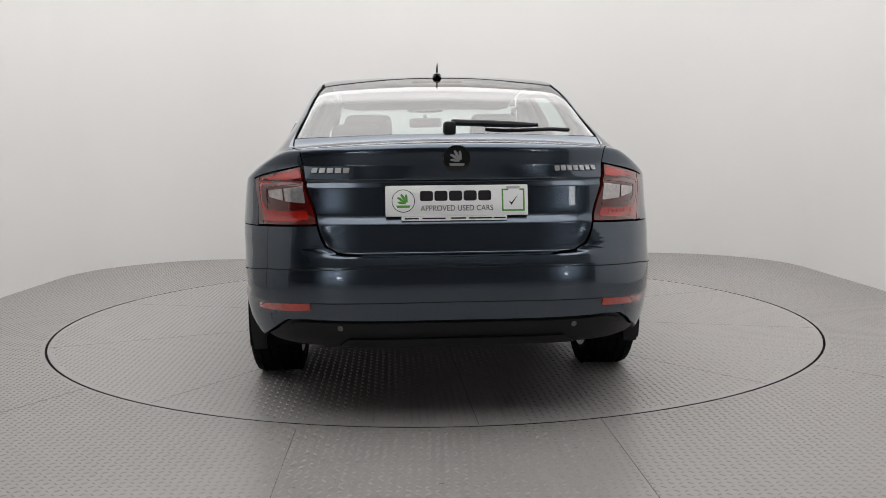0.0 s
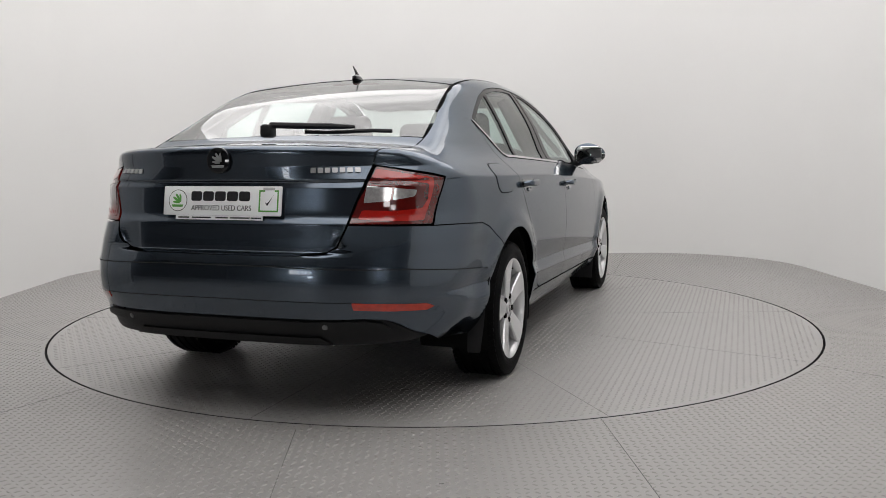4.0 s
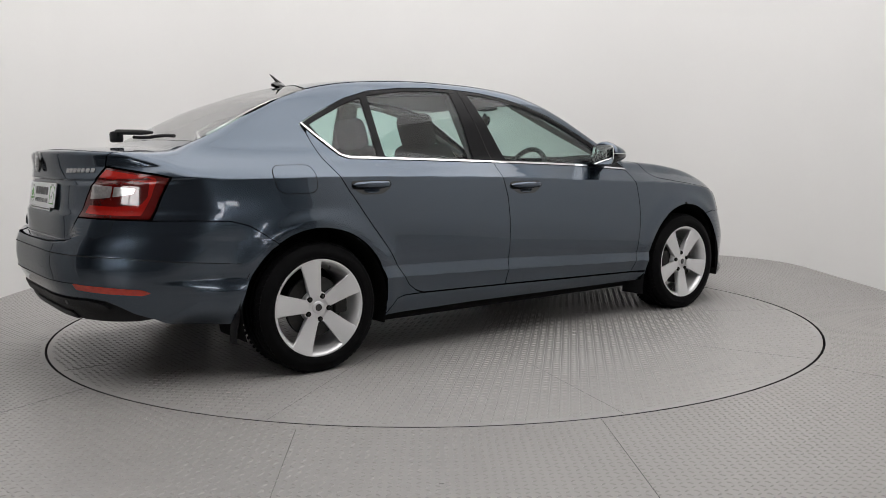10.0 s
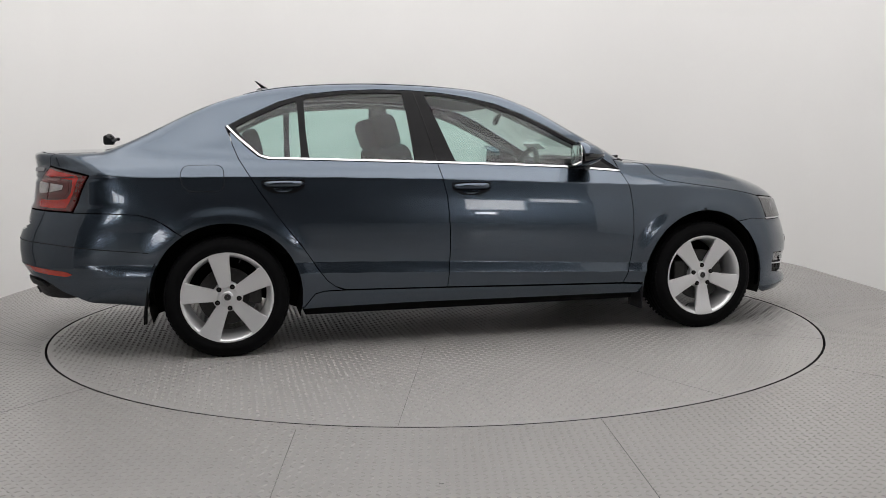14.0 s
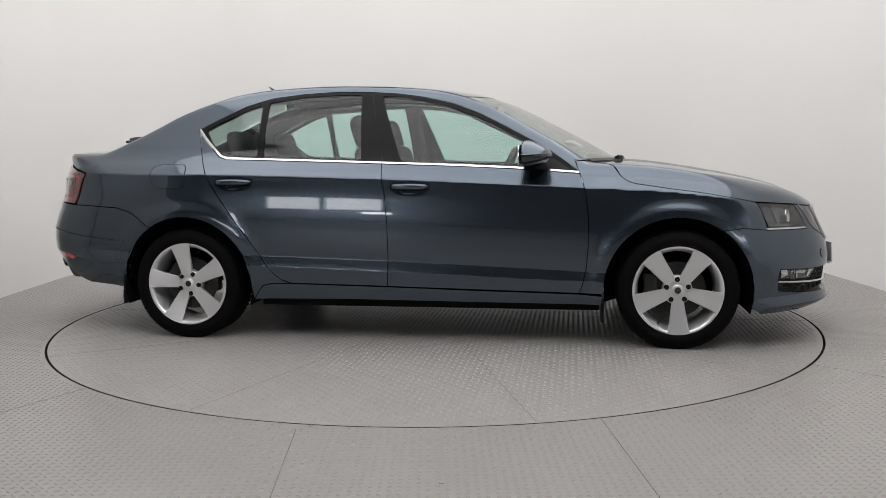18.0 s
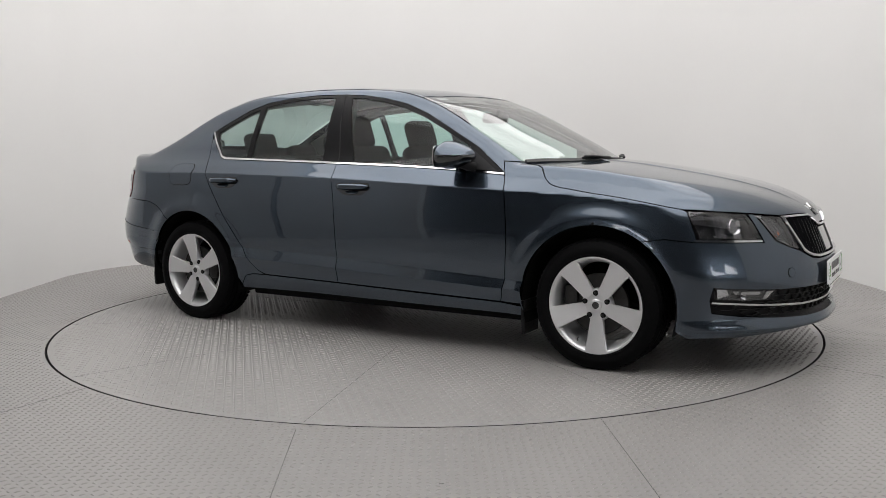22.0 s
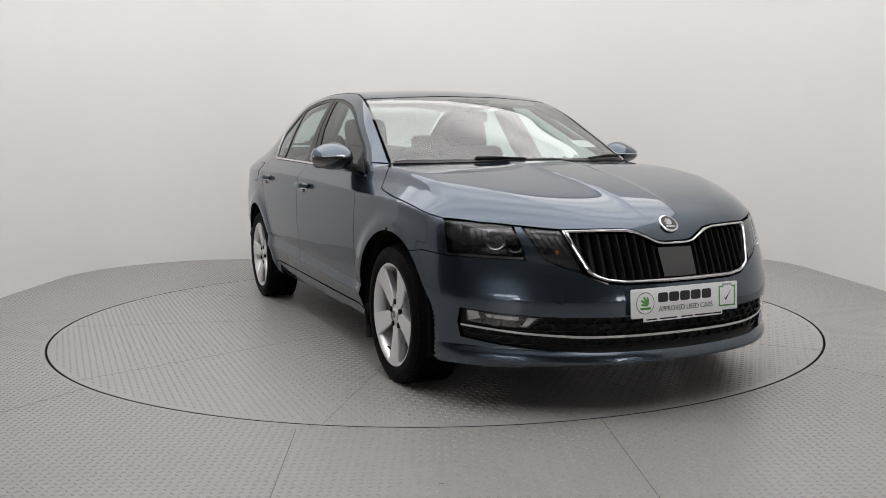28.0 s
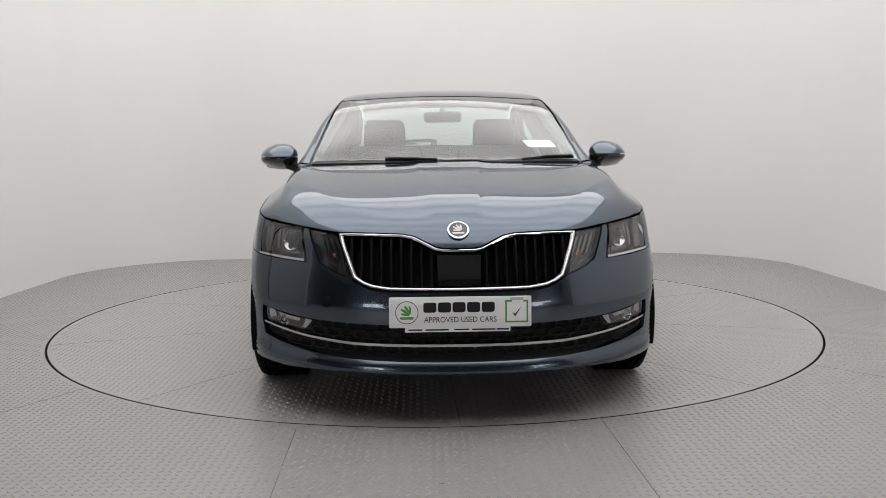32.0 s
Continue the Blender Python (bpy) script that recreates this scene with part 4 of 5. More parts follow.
            for ring in range(3):
                for k in range(6):
                    p0, p1 = n0 + 6 * ring + k, n0 + 6 * ring + (k + 1) % 6
                    cells_f.append((p0, p1, p1 + 6, p0 + 6))
    mesh_object("honeycomb", cells_v, cells_f, BLACK, bump, "black honeycomb mesh", smooth=False)["kind"] = "stuff"
    strip_u = [fr(0, 0.321), fr(0.40, 0.322), fr(0.61, 0.333), fr(0.785, 0.352)]
    strip_d = [fr(0.785, 0.344), fr(0.61, 0.324), fr(0.40, 0.312), fr(0, 0.311)]
    strip_u[0], strip_d[-1] = (UC_F, 0.321), (UC_F, 0.311)
    panel("intake_strip", across(strip_u + strip_d), CHROME, bump, side=0, gap=0, push=-0.004, depth=0.02, dz=0.005, du=0.03, label="thin polished strip")
    build_grille(car)
    # rear bumper and its black lower valance
    half = [(UC_R, 0.652), rr(0.35, 0.654), rr(0.437, 0.660), rr(0.478, 0.682), rr(0.507, 0.747), rr(0.512, 0.762), rr(0.70, 0.752), sd(-2.075, 0.748), sd(-1.90, 0.744), sd(-1.76, 0.736), sd(-1.68, 0.713), sd(-1.615, 0.672)]
    half += arc(-HUB_X, HUB_Z, ARCH_R, 123, 186, 10) + [sd(-1.80, 0.268), sd(-2.0, 0.292), rr(0.745, 0.322), rr(0.705, 0.350), rr(0.668, 0.385), rr(0.635, 0.406), rr(0.57, 0.416), (UC_R, 0.416)]
    rear_bumper = panel("rear_bumper", across(half), PAINT, car, side=0, gap=0.0012, depth=0.02, dz=0.007)
    # thin dark strips across the bumper, laid along its two creases
    path = [(UC_R, 0.617), rr(0.25, 0.617), rr(0.48, 0.610), rr(0.62, 0.603), rr(0.72, 0.595), sd(-2.148, 0.590), sd(-1.94, 0.569), sd(-1.80, 0.556), sd(-1.715, 0.548)]
    line = path + [(u, z - 0.0038) for u, z in reversed(path)]
    panel("bumper_dark_line", across(line), GAP, rear_bumper, side=0, gap=0, push=0.0006, depth=0.001, dz=0.004, du=0.03)
    path = [(UC_R, 0.4905), rr(0.25, 0.4895), rr(0.40, 0.488), rr(0.54, 0.4845)]
    line = path + [(u, z - 0.003) for u, z in reversed(path)]
    panel("bumper_dark_line", across(line), GAP, rear_bumper, side=0, gap=0, push=0.0006, depth=0.001, dz=0.004, du=0.03)
    half = [(UC_R, 0.413), rr(0.57, 0.413), rr(0.633, 0.403), rr(0.665, 0.382), rr(0.702, 0.347), rr(0.742, 0.318), rr(0.70, 0.306), rr(0.60, 0.302), rr(0.40, 0.302), (UC_R, 0.302)]
    val = panel("rear_valance", across(half), BLACK, car, side=0, push=-0.012, depth=0.03, label="black plastic lower bumper insert")
    half = [(UC_R, 0.408), rr(0.56, 0.407), rr(0.622, 0.393), rr(0.640, 0.372), rr(0.56, 0.374), (UC_R, 0.374)]
    panel("valance_bar", across(half), BLACK, val, side=0, push=0.006, gap=0, depth=0.02, label="raised black bar of the insert")
    half = [(UC_R, 0.340), rr(0.40, 0.340), rr(0.44, 0.310), (UC_R, 0.309)]
    panel("valance_lip", across(half), BLACK, val, side=0, push=-0.002, gap=0, depth=0.02)


def build_handle(door, x, z, side):
    """Pull handle over a dark recess."""
    P = side_point(x, z)
    y = P[1]
    panel("handle_recess", rounded([(x - 0.112, z + 0.026), (x + 0.106, z + 0.026), (x + 0.108, z - 0.010), (x + 0.055, z - 0.042), (x - 0.055, z - 0.042), (x - 0.114, z - 0.008)], 0.02), PIANO, door,
                   side=side, push=0.0015, gap=0, depth=0.001, du=0.02, dz=0.01)
    bm = bmesh.new()
    pts, rad = [], []
    for i in range(13):
        t = i / 12
        s = math.sin(math.pi * t)
        pts.append((x - 0.105 + 0.205 * t, y - 0.002 - 0.03 * min(1, 2.2 * s) ** 0.8, z + 0.006))
        rad.append(0.0115 + 0.005 * s if 0 < i < 12 else 0.005)
    tube(bm, pts, rad, 10)
    for v in bm.verts:
        v.co.z = z + 0.006 + (v.co.z - z - 0.006) * 1.05
    if side > 0:
        for v in bm.verts:
            v.co.y *= -1
    part("door_handle", bm, PAINT, door, "body-coloured pull handle")
    # shallow bowl behind the bar, turned up to the light
    bm = bmesh.new()
    prism(bm, [(0.046 * math.cos(2 * math.pi * i / 24), 0.019 * math.sin(2 * math.pi * i / 24)) for i in range(24)], 0.003, facing((x - 0.005, y - 0.002, z - 0.020), (0, -0.86, 0.5)), 0.001)
    flip_y(bm, side)
    part("handle_cup", bm, PAINT, door, "shallow bowl behind the handle")


def build_front_lamps(car, side):
    lamp = new("headlamp")
    lamp.parent = car
    o = rounded(lamp_outline_front(), 0.006)
    panel("lamp_bowl", o, LAMP_DARK, lamp, side=side, push=-0.05, gap=-0.004, depth=0.01, du=0.03, label="dark reflector bowl")
    panel("lens", o, LENS, lamp, side=side, push=0.002, depth=0.05, du=0.03, label="clear curved lens").visible_shadow = False
    # bright reflector field, fluted corner and dark bezel behind the lens
    # chrome strip added for the highlight on the bumper's edge below the lamp
    o = [sd(1.778, 0.628), fr(0.70, 0.624), fr(0.592, 0.620), fr(0.590, 0.612), fr(0.70, 0.615), sd(1.792, 0.620)]
    panel("bumper_edge_glint", o, CHROME, lamp, side=side, push=0.003, gap=0, depth=0.004, du=0.02, label="thin chrome strip for the bumper edge's highlight")
    for k in range(5):
        y, dz = 0.655 + 0.016 * k, 0.010 * k
        o = [fr(y, 0.735), fr(y + 0.010, 0.736), fr(y + 0.018, 0.690 - dz), fr(y + 0.006, 0.690 - dz)]
        panel("reflector_facet", o, REFLECTOR, lamp, side=side, push=-0.028 + 0.002 * k, gap=0, depth=0.006, du=0.02, dz=0.02)
    o = [fr(0.735, 0.742), fr(0.655, 0.733), fr(0.640, 0.68), fr(0.645, 0.635), fr(0.742, 0.640)]
    panel("reflector_field", rounded(o, 0.012), REFLECTOR, lamp, side=side, push=-0.034, gap=0, depth=0.008, du=0.02, label="bright faceted reflector")
    for k in range(6):
        y = 0.752 + 0.0065 * k
        zt, zb = 0.742 - 0.002 * k, 0.636
        q = [fr(y, zt), fr(y + 0.0036, zt - 0.001), fr(y + 0.0036, zb), fr(y, zb)]
        panel("lamp_flute", q, REFLECTOR, lamp, side=side, push=-0.012, gap=0, depth=0.02, du=0.02, dz=0.02)
    for y, z, r in ((0.672, 0.690, 0.034), (0.614, 0.672, 0.026)):
        P = side_point(*fr(y, z))
        N = normal_at(P[None])[0]
        q = Vector((0.88, -0.42, 0.12)).normalized()
        m = look(Vector(P) - Vector(N) * 0.04, Vector(P) + q)
        bm = bmesh.new()
        lathe(bm, [(0.006, 0.014), (0.012, 0.010), (0.022, 0.0), (r, -0.026), (r + 0.003, -0.028), (r + 0.005, -0.024)], 32, "Z")
        bmesh.ops.transform(bm, matrix=m, verts=bm.verts)
        flip_y(bm, side)
        part("reflector_cup", bm, CHROME if r > 0.03 else PIANO, lamp, "bright reflector cup" if r > 0.03 else "dark bezel ring")
    o = [fr(0.632, 0.733), fr(0.606, 0.733), fr(0.590, 0.622), fr(0.628, 0.624)]
    panel("dark_bezel", o, PIANO, lamp, side=side, push=-0.03, gap=0, depth=0.008, du=0.02)
    second = new("inner_lamp")
    second.parent = car
    o = rounded([fr(0.572, 0.732), fr(0.457, 0.721), fr(0.44, 0.67), fr(0.411, 0.566), fr(0.47, 0.585), fr(0.525, 0.614), fr(0.55, 0.67)], 0.006)
    panel("lamp_bowl", o, LAMP_DARK, second, side=side, push=-0.035, gap=-0.004, depth=0.01, du=0.03, label="dark reflector bowl")
    panel("lens", o, LENS, second, side=side, push=0.001, depth=0.035, du=0.03, label="clear curved lens").visible_shadow = False
    for k in range(4):
        y, z = 0.545 - 0.022 * k, 0.715 - 0.003 * k
        q = [fr(y, z), fr(y - 0.014, z - 0.002), fr(y - 0.040, z - 0.075), fr(y - 0.030, z - 0.072)]
        panel("reflector_facet", q, REFLECTOR, second, side=side, push=-0.02, gap=0, depth=0.008, du=0.02, dz=0.02)
    q = [fr(0.500, 0.618), fr(0.470, 0.606), fr(0.440, 0.584), fr(0.452, 0.592), fr(0.475, 0.612)]
    panel("reflector_foot", q, FOG_BOWL, second, side=side, push=-0.014, gap=0, depth=0.008, du=0.02, dz=0.02)
    P = side_point(*fr(0.468, 0.637))
    bm = bmesh.new()
    bmesh.ops.create_uvsphere(bm, u_segments=12, v_segments=8, radius=0.009, matrix=Matrix.Translation((P[0] - 0.036, P[1], P[2])))
    if side > 0:
        for v in bm.verts:
            v.co.y *= -1
    part("indicator_bulb", bm, AMBER, second, "amber indicator bulb")
    # fog lamp in the bumper
    fog = new("fog_lamp")
    fog.parent = car
    o = rounded([fr(0.777, 0.411), fr(0.66, 0.400), fr(0.558, 0.394), fr(0.597, 0.347), fr(0.70, 0.352), fr(0.773, 0.360)], 0.006)
    panel("lamp_bowl", o, LAMP_DARK, fog, side=side, push=-0.026, gap=-0.002, depth=0.008, du=0.03, label="dark faceted bowl")
    for q in ([fr(0.774, 0.407), fr(0.745, 0.404), fr(0.735, 0.378), fr(0.768, 0.364)], [fr(0.600, 0.389), fr(0.572, 0.387), fr(0.600, 0.352), fr(0.615, 0.353)], [fr(0.725, 0.395), fr(0.625, 0.388), fr(0.630, 0.375), fr(0.715, 0.380)]):
        panel("reflector_facet", q, FOG_BOWL, fog, side=side, push=-0.016, gap=0, depth=0.006, du=0.02, dz=0.02, label="silvery reflector")
    P = side_point(*fr(0.68, 0.372))
    bm = bmesh.new()
    lathe(bm, [(0.004, 0.010), (0.012, 0.004), (0.019, -0.006), (0.022, -0.010)], 20, "Z")
    bmesh.ops.transform(bm, matrix=look(Vector(P) - Vector((0.028, 0, 0)), Vector(P) + Vector((0.9, -0.4, 0.05))), verts=bm.verts)
    flip_y(bm, side)
    part("reflector_cup", bm, FOG_BOWL, fog)
    panel("lens", o, LENS, fog, side=side, push=-0.006, depth=0.015, du=0.03, label="clear lens").visible_shadow = False


def build_grille(car):
    g = new("radiator_grille")
    g.parent = car
    out = [fr(*p) for p in GRILLE_OUT]
    inn = [fr(*p) for p in GRILLE_IN]
    for o, a, b in ((out, 0.667, 0.519), (inn, 0.657, 0.532)):
        o[0], o[-1] = (UC_F, a), (UC_F, b)
    panel("grille_frame", across(out), CHROME, g, side=0, holes=[across(inn)], gap=0.001, push=0.005, depth=0.03, dz=0.006, du=0.02, label="bright polished grille frame")
    panel("grille_back", across(inn), CAVITY, g, side=0, gap=-0.006, push=-0.045, depth=0.004)
    # rounded bead along the frame
    mid = [fr((a[0] + b[0]) / 2, (a[1] + b[1]) / 2) for a, b in zip(GRILLE_OUT, GRILLE_IN)]
    mid[0], mid[-1] = (UC_F, 0.662), (UC_F, 0.5255)
    mid = resample(across(mid), 0.02)
    P = round_body(np.array([(min(u, 2 * UC_F - u), z) for u, z in mid]))
    N = normal_at(P)
    P = P + N * 0.005
    P[:, 1] *= np.where(np.array([u for u, _ in mid]) > UC_F, -1, 1)
    bm = bmesh.new()
    tube(bm, [tuple(p) for p in P] + [tuple(P[0])], 0.0048, 8)
    part("grille_bead", bm, CHROME, g, "rounded chrome bead")
    # upright fins
    for s in (-1, 1):
        for i in range(9):
            y = 0.102 + 0.0372 * i
            zt = float(np.interp(y, (0.09, 0.14, 0.175, 0.21, 0.42), (0.655, 0.680, 0.694, 0.701, 0.703))) + 0.004
            zb = float(np.interp(y, (0, 0.25, 0.312, 0.345, 0.376, 0.40), (0.535, 0.537, 0.545, 0.555, 0.573, 0.60))) - 0.004
            bm = bmesh.new()
            rows = []
            n = 7
            for k in range(n):
                z = zb + (zt - zb) * k / (n - 1)
                P = side_point(*fr(y, z))
                row = [bm.verts.new((P[0] + dx, s * y + dy, z)) for dx, dy in ((-0.046, -0.0105), (-0.016, -0.0085), (-0.006, -0.0035), (-0.006, 0.0035), (-0.016, 0.0085), (-0.046, 0.0105))]
                rows.append(row)
            for a, b in zip(rows, rows[1:]):
                for q in range(5):
                    bm.faces.new((a[q], a[q + 1], b[q + 1], b[q]))
            part("grille_fin", bm, TRIM, g)
    half = [(UC_F, 0.649), fr(0.082, 0.649), fr(0.080, 0.60), fr(0.078, 0.540), (UC_F, 0.538)]
    panel("centre_block", across(half), PIANO, g, side=0, gap=0, push=-0.006, depth=0.03, du=0.02, label="smooth black centre panel")


def build_shell(car):
    """Dark structure behind the panels: inner body, floor and wheel housings."""
    for side in (-1, 1):
        o = [(x, 0.22) for x in (-0.94, -0.3, 0.4, 0.94)] + arc(HUB_X, HUB_Z, 0.385, 190, -8, 22) + [fr(0.7, 0.25), fr(0.35, 0.25), (UC_F, 0.25), (UC_F, 0.5), fr(0.40, 0.5), fr(0.5, 0.57), sd(1.72, 0.60), sd(1.6, 0.76), (1.0, 0.83), (0.7, 0.88), (0, 0.92), (-0.8, 0.96),
             sd(-1.25, 0.98), sd(-1.8, 0.98), rr(0.5, 0.98), (UC_R, 0.98), (UC_R, 0.385), rr(0.55, 0.385), sd(-1.95, 0.34)] + arc(-HUB_X, HUB_Z, 0.385, 188, -10, 22)
        panel("inner_body", o, CAVITY, car, side=side, push=-0.055, gap=0, depth=0.004, du=0.09, dz=0.04)
        for hx in (HUB_X, -HUB_X):
            bm = bmesh.new()
            n = 20
            ra, rb = [], []
            for i in range(n + 1):
                a = radians(-18 + 216 * i / n)
                x, z = hx + 0.381 * math.cos(a), HUB_Z + 0.381 * math.sin(a)
                ra.append(bm.verts.new((x, side * 0.868, z)))
                rb.append(bm.verts.new((x, side * 0.56, z)))
            for i in range(n):
                bm.faces.new((ra[i], ra[i + 1], rb[i + 1], rb[i]))
            c = bm.verts.new((hx, side * 0.56, HUB_Z))
            for i in range(n):
                bm.faces.new((rb[i], rb[i + 1], c))
            part("wheel_housing", bm, CAVITY, car)
    bm = bmesh.new()
    box(bm, (1.9, 1.5, 0.05), (0, 0, 0.20), 0.01)
    box(bm, (0.75, 1.0, 0.05), (-1.95, 0, 0.40), 0.01)
    box(bm, (0.75, 1.0, 0.05), (-1.34, 0, 0.30), 0.01)
    box(bm, (1.1, 1.06, 0.05), (1.45, 0, 0.23), 0.01)
    part("underbody", bm, CAVITY, car)


def build_wheel(car, hx, side, turn):
    """Tyre with cut tread, five-spoke alloy rim, brake disc."""
    w = new("wheel")
    w.parent = car
    w.matrix_basis = pose(hx, side * 0.774, HUB_Z) @ (Matrix() if side < 0 else pose(0, 0, 0, 0, 0, 180))
    bm = bmesh.new()
    R = TYRE_R
    prof = [(0.222, -0.098), (0.232, -0.106), (0.241, -0.110), (0.243, -0.1085), (0.255, -0.1125), (0.274, -0.113), (0.276, -0.1112), (0.290, -0.107), (0.302, -0.098), (0.3085, -0.086), (0.311, -0.072)]
    for y in (-0.062, -0.021, 0.021, 0.062):
        prof += [(R, y - 0.006), (R - 0.007, y - 0.004), (R - 0.007, y + 0.004), (R, y + 0.006)]
    prof += [(0.311, 0.072), (0.3085, 0.086), (0.302, 0.098), (0.272, 0.112), (0.250, 0.1115), (0.222, 0.098)]
    lathe(bm, prof, 96)
    tyre = part("tyre", bm, RUBBER, w, angle=50)
    # shoulder blocks
    V, F = [], []
    for k in range(72):
        a = 2 * math.pi * k / 72
        for y0, y1 in ((-0.099, -0.070), (0.070, 0.099)):
            o = len(V)
            for y, r in ((y0, 0.3015), (y1, R - 0.0008)):
                for da in (-0.026, 0.026):
                    for rr_ in (-0.006, 0.0034):
                        V.append(((r + rr_) * math.cos(a + da + y * 1.2), y, (r + rr_) * math.sin(a + da + y * 1.2)))
            F += [(o + 1, o + 3, o + 7, o + 5), (o, o + 1, o + 5, o + 4), (o + 2, o + 6, o + 7, o + 3), (o, o + 2, o + 3, o + 1), (o + 4, o + 5, o + 7, o + 6)]
    mesh_object("tread_pattern", V, F, RUBBER, tyre, smooth=False)["kind"] = "stuff"
    # rim barrel and lip
    bm = bmesh.new()
    lathe(bm, [(0.221, -0.092), (0.230, -0.1005), (0.2335, -0.103), (0.231, -0.1055), (0.225, -0.105), (0.217, -0.098), (0.2105, -0.086), (0.205, -0.07), (0.198, -0.02), (0.200, 0.09), (0.225, 0.1)], 72)
    rim = part("rim", bm, ALLOY, w, "silver alloy rim", angle=60)
    # spokes
    for k in range(5):
        a = radians(turn + 72 * k)
        bm = bmesh.new()
        n = 8
        rows = []
        for i in range(n + 1):
            t = i / n
            r = 0.050 + (0.2275 - 0.050) * t
            half = 0.0300 + 0.0255 * t + 0.006 * max(0, 3 * t - 2) ** 2
            y = -0.086 - 0.019 * t ** 1.4
            d = 0.045 - 0.012 * t
            rows.append([bm.verts.new((r, y + dy, s)) for dy, s in ((d, -half * 0.72), (0.006, -half), (0.0, -half * 0.93), (-0.0025, 0), (0.0, half * 0.93), (0.006, half), (d, half * 0.72))])
        for p, q in zip(rows, rows[1:]):
            for s in range(6):
                bm.faces.new((p[s], p[s + 1], q[s + 1], q[s]))
        bmesh.ops.rotate(bm, cent=(0, 0, 0), matrix=Matrix.Rotation(-a, 3, "Y"), verts=bm.verts)
        part("spoke", bm, ALLOY, rim, angle=40)
    bm = bmesh.new()
    lathe(bm, [(0.001, -0.084), (0.040, -0.084), (0.066, -0.082), (0.074, -0.077), (0.078, -0.06), (0.078, -0.03)], 40)
    part("hub", bm, ALLOY, rim)
    for k in range(5):
        a = radians(turn + 36 + 72 * k)
        # raised dark disc, the bolt hole's shade put into its colour
        bm = bmesh.new()
        lathe(bm, [(0.0005, -0.0892), (0.0115, -0.0892), (0.0128, -0.0875), (0.0128, -0.080)], 20, at=(0.0575 * math.cos(a), 0, 0.0575 * math.sin(a)))
        part("bolt_shade_disc", bm, CAVITY, rim, "dark disc for the shaded bolt recess")
        bm = bmesh.new()
        lathe(bm, [(0.0005, -0.0925), (0.0062, -0.0920), (0.0072, -0.0905), (0.0072, -0.086)], 6, at=(0.0575 * math.cos(a), 0, 0.0575 * math.sin(a)))
        part("wheel_bolt", bm, STEEL, rim)
    cap = bmesh.new()
    lathe(cap, [(0.0005, -0.0925), (0.018, -0.0925), (0.025, -0.0915), (0.029, -0.088), (0.030, -0.083)], 32)
    c = part("centre_cap", cap, ALLOY, rim)
    bm = bmesh.new()
    lathe(bm, [(0.0005, -0.0932), (0.0165, -0.0932), (0.017, -0.0925)], 28)
    part("cap_emblem", bm, PIANO, c, "dark round emblem")
    # brake
    bm = bmesh.new()
    lathe(bm, [(0.07, -0.048), (0.145, -0.048), (0.146, -0.046), (0.146, -0.028), (0.07, -0.028)], 56)
    part("brake_disc", bm, STEEL, w)
    bm = bmesh.new()
    box(bm, (0.07, 0.07, 0.13), (0.135 if hx < 0 else -0.135, -0.035, 0.02), 0.015)
    part("brake_caliper", bm, STEEL, w)
    bm = bmesh.new()
    tube(bm, [(0.204 * math.cos(radians(turn - 30)), -0.075, 0.204 * math.sin(radians(turn - 30))), (0.185 * math.cos(radians(turn - 30)), -0.09, 0.185 * math.sin(radians(turn - 30)))], 0.0038, 8)
    part("valve", bm, BLACK, rim)
    return w


def build_car():
    car = new("car")
    build_shell(car)
    build_body(car)
    for hx, side, turn in ((-HUB_X, -1, 100), (HUB_X, -1, -88), (-HUB_X, 1, 20), (HUB_X, 1, 10)):
        build_wheel(car, hx, side, turn)
    build_fittings(car)
    tagged(car, "dark blue-grey metallic hatchback saloon on a turntable", "car")
    return car


# ---------------------------------------------------------------- fittings
def flip_y(bm, side):
    if side > 0:
        for v in bm.verts:
            v.co.y *= -1


def text_mesh(name, body, size, mat, parent, m, depth=0.0006):
    """Raised letters of the built-in font, as a mesh; local x along the line, z out of the face."""
    cu = bpy.data.curves.new(name, "FONT")
    cu.body, cu.size, cu.extrude = body, size, depth
    cu.align_x, cu.align_y = "CENTER", "CENTER"
    tmp = new(name, cu)
    bpy.context.view_layer.update()
    me = bpy.data.meshes.new_from_object(tmp.evaluated_get(bpy.context.evaluated_depsgraph_get()))
    bpy.data.objects.remove(tmp)
    me.materials.clear()
    me.materials.append(mat)
    ob = new(name, me)
    ob.parent = parent
    ob.matrix_basis = m
    return ob


def facing(at, n, up=(0, 0, 1)):
    """A frame whose z leaves the surface, x runs to the reader's right and y up."""
    n = Vector(n).normalized()
    x = Vector(up).cross(n).normalized()
    y = n.cross(x)
    return Matrix.Translation(at) @ Matrix((x, y, n)).transposed().to_4x4()


def flat_part(name, outline, depth, mat, parent, m, label="", bevel=0.0):
    bm = bmesh.new()
    prism(bm, outline, depth, m, bevel)
    return part(name, bm, mat, parent, label)


def ring_pts(r, n, cx=0.0, cy=0.0):
    return [(cx + r * math.cos(2 * math.pi * i / n), cy + r * math.sin(2 * math.pi * i / n)) for i in range(n)]


def rect(w, h, cx=0.0, cy=0.0):
    return [(cx - w / 2, cy - h / 2), (cx + w / 2, cy - h / 2), (cx + w / 2, cy + h / 2), (cx - w / 2, cy + h / 2)]


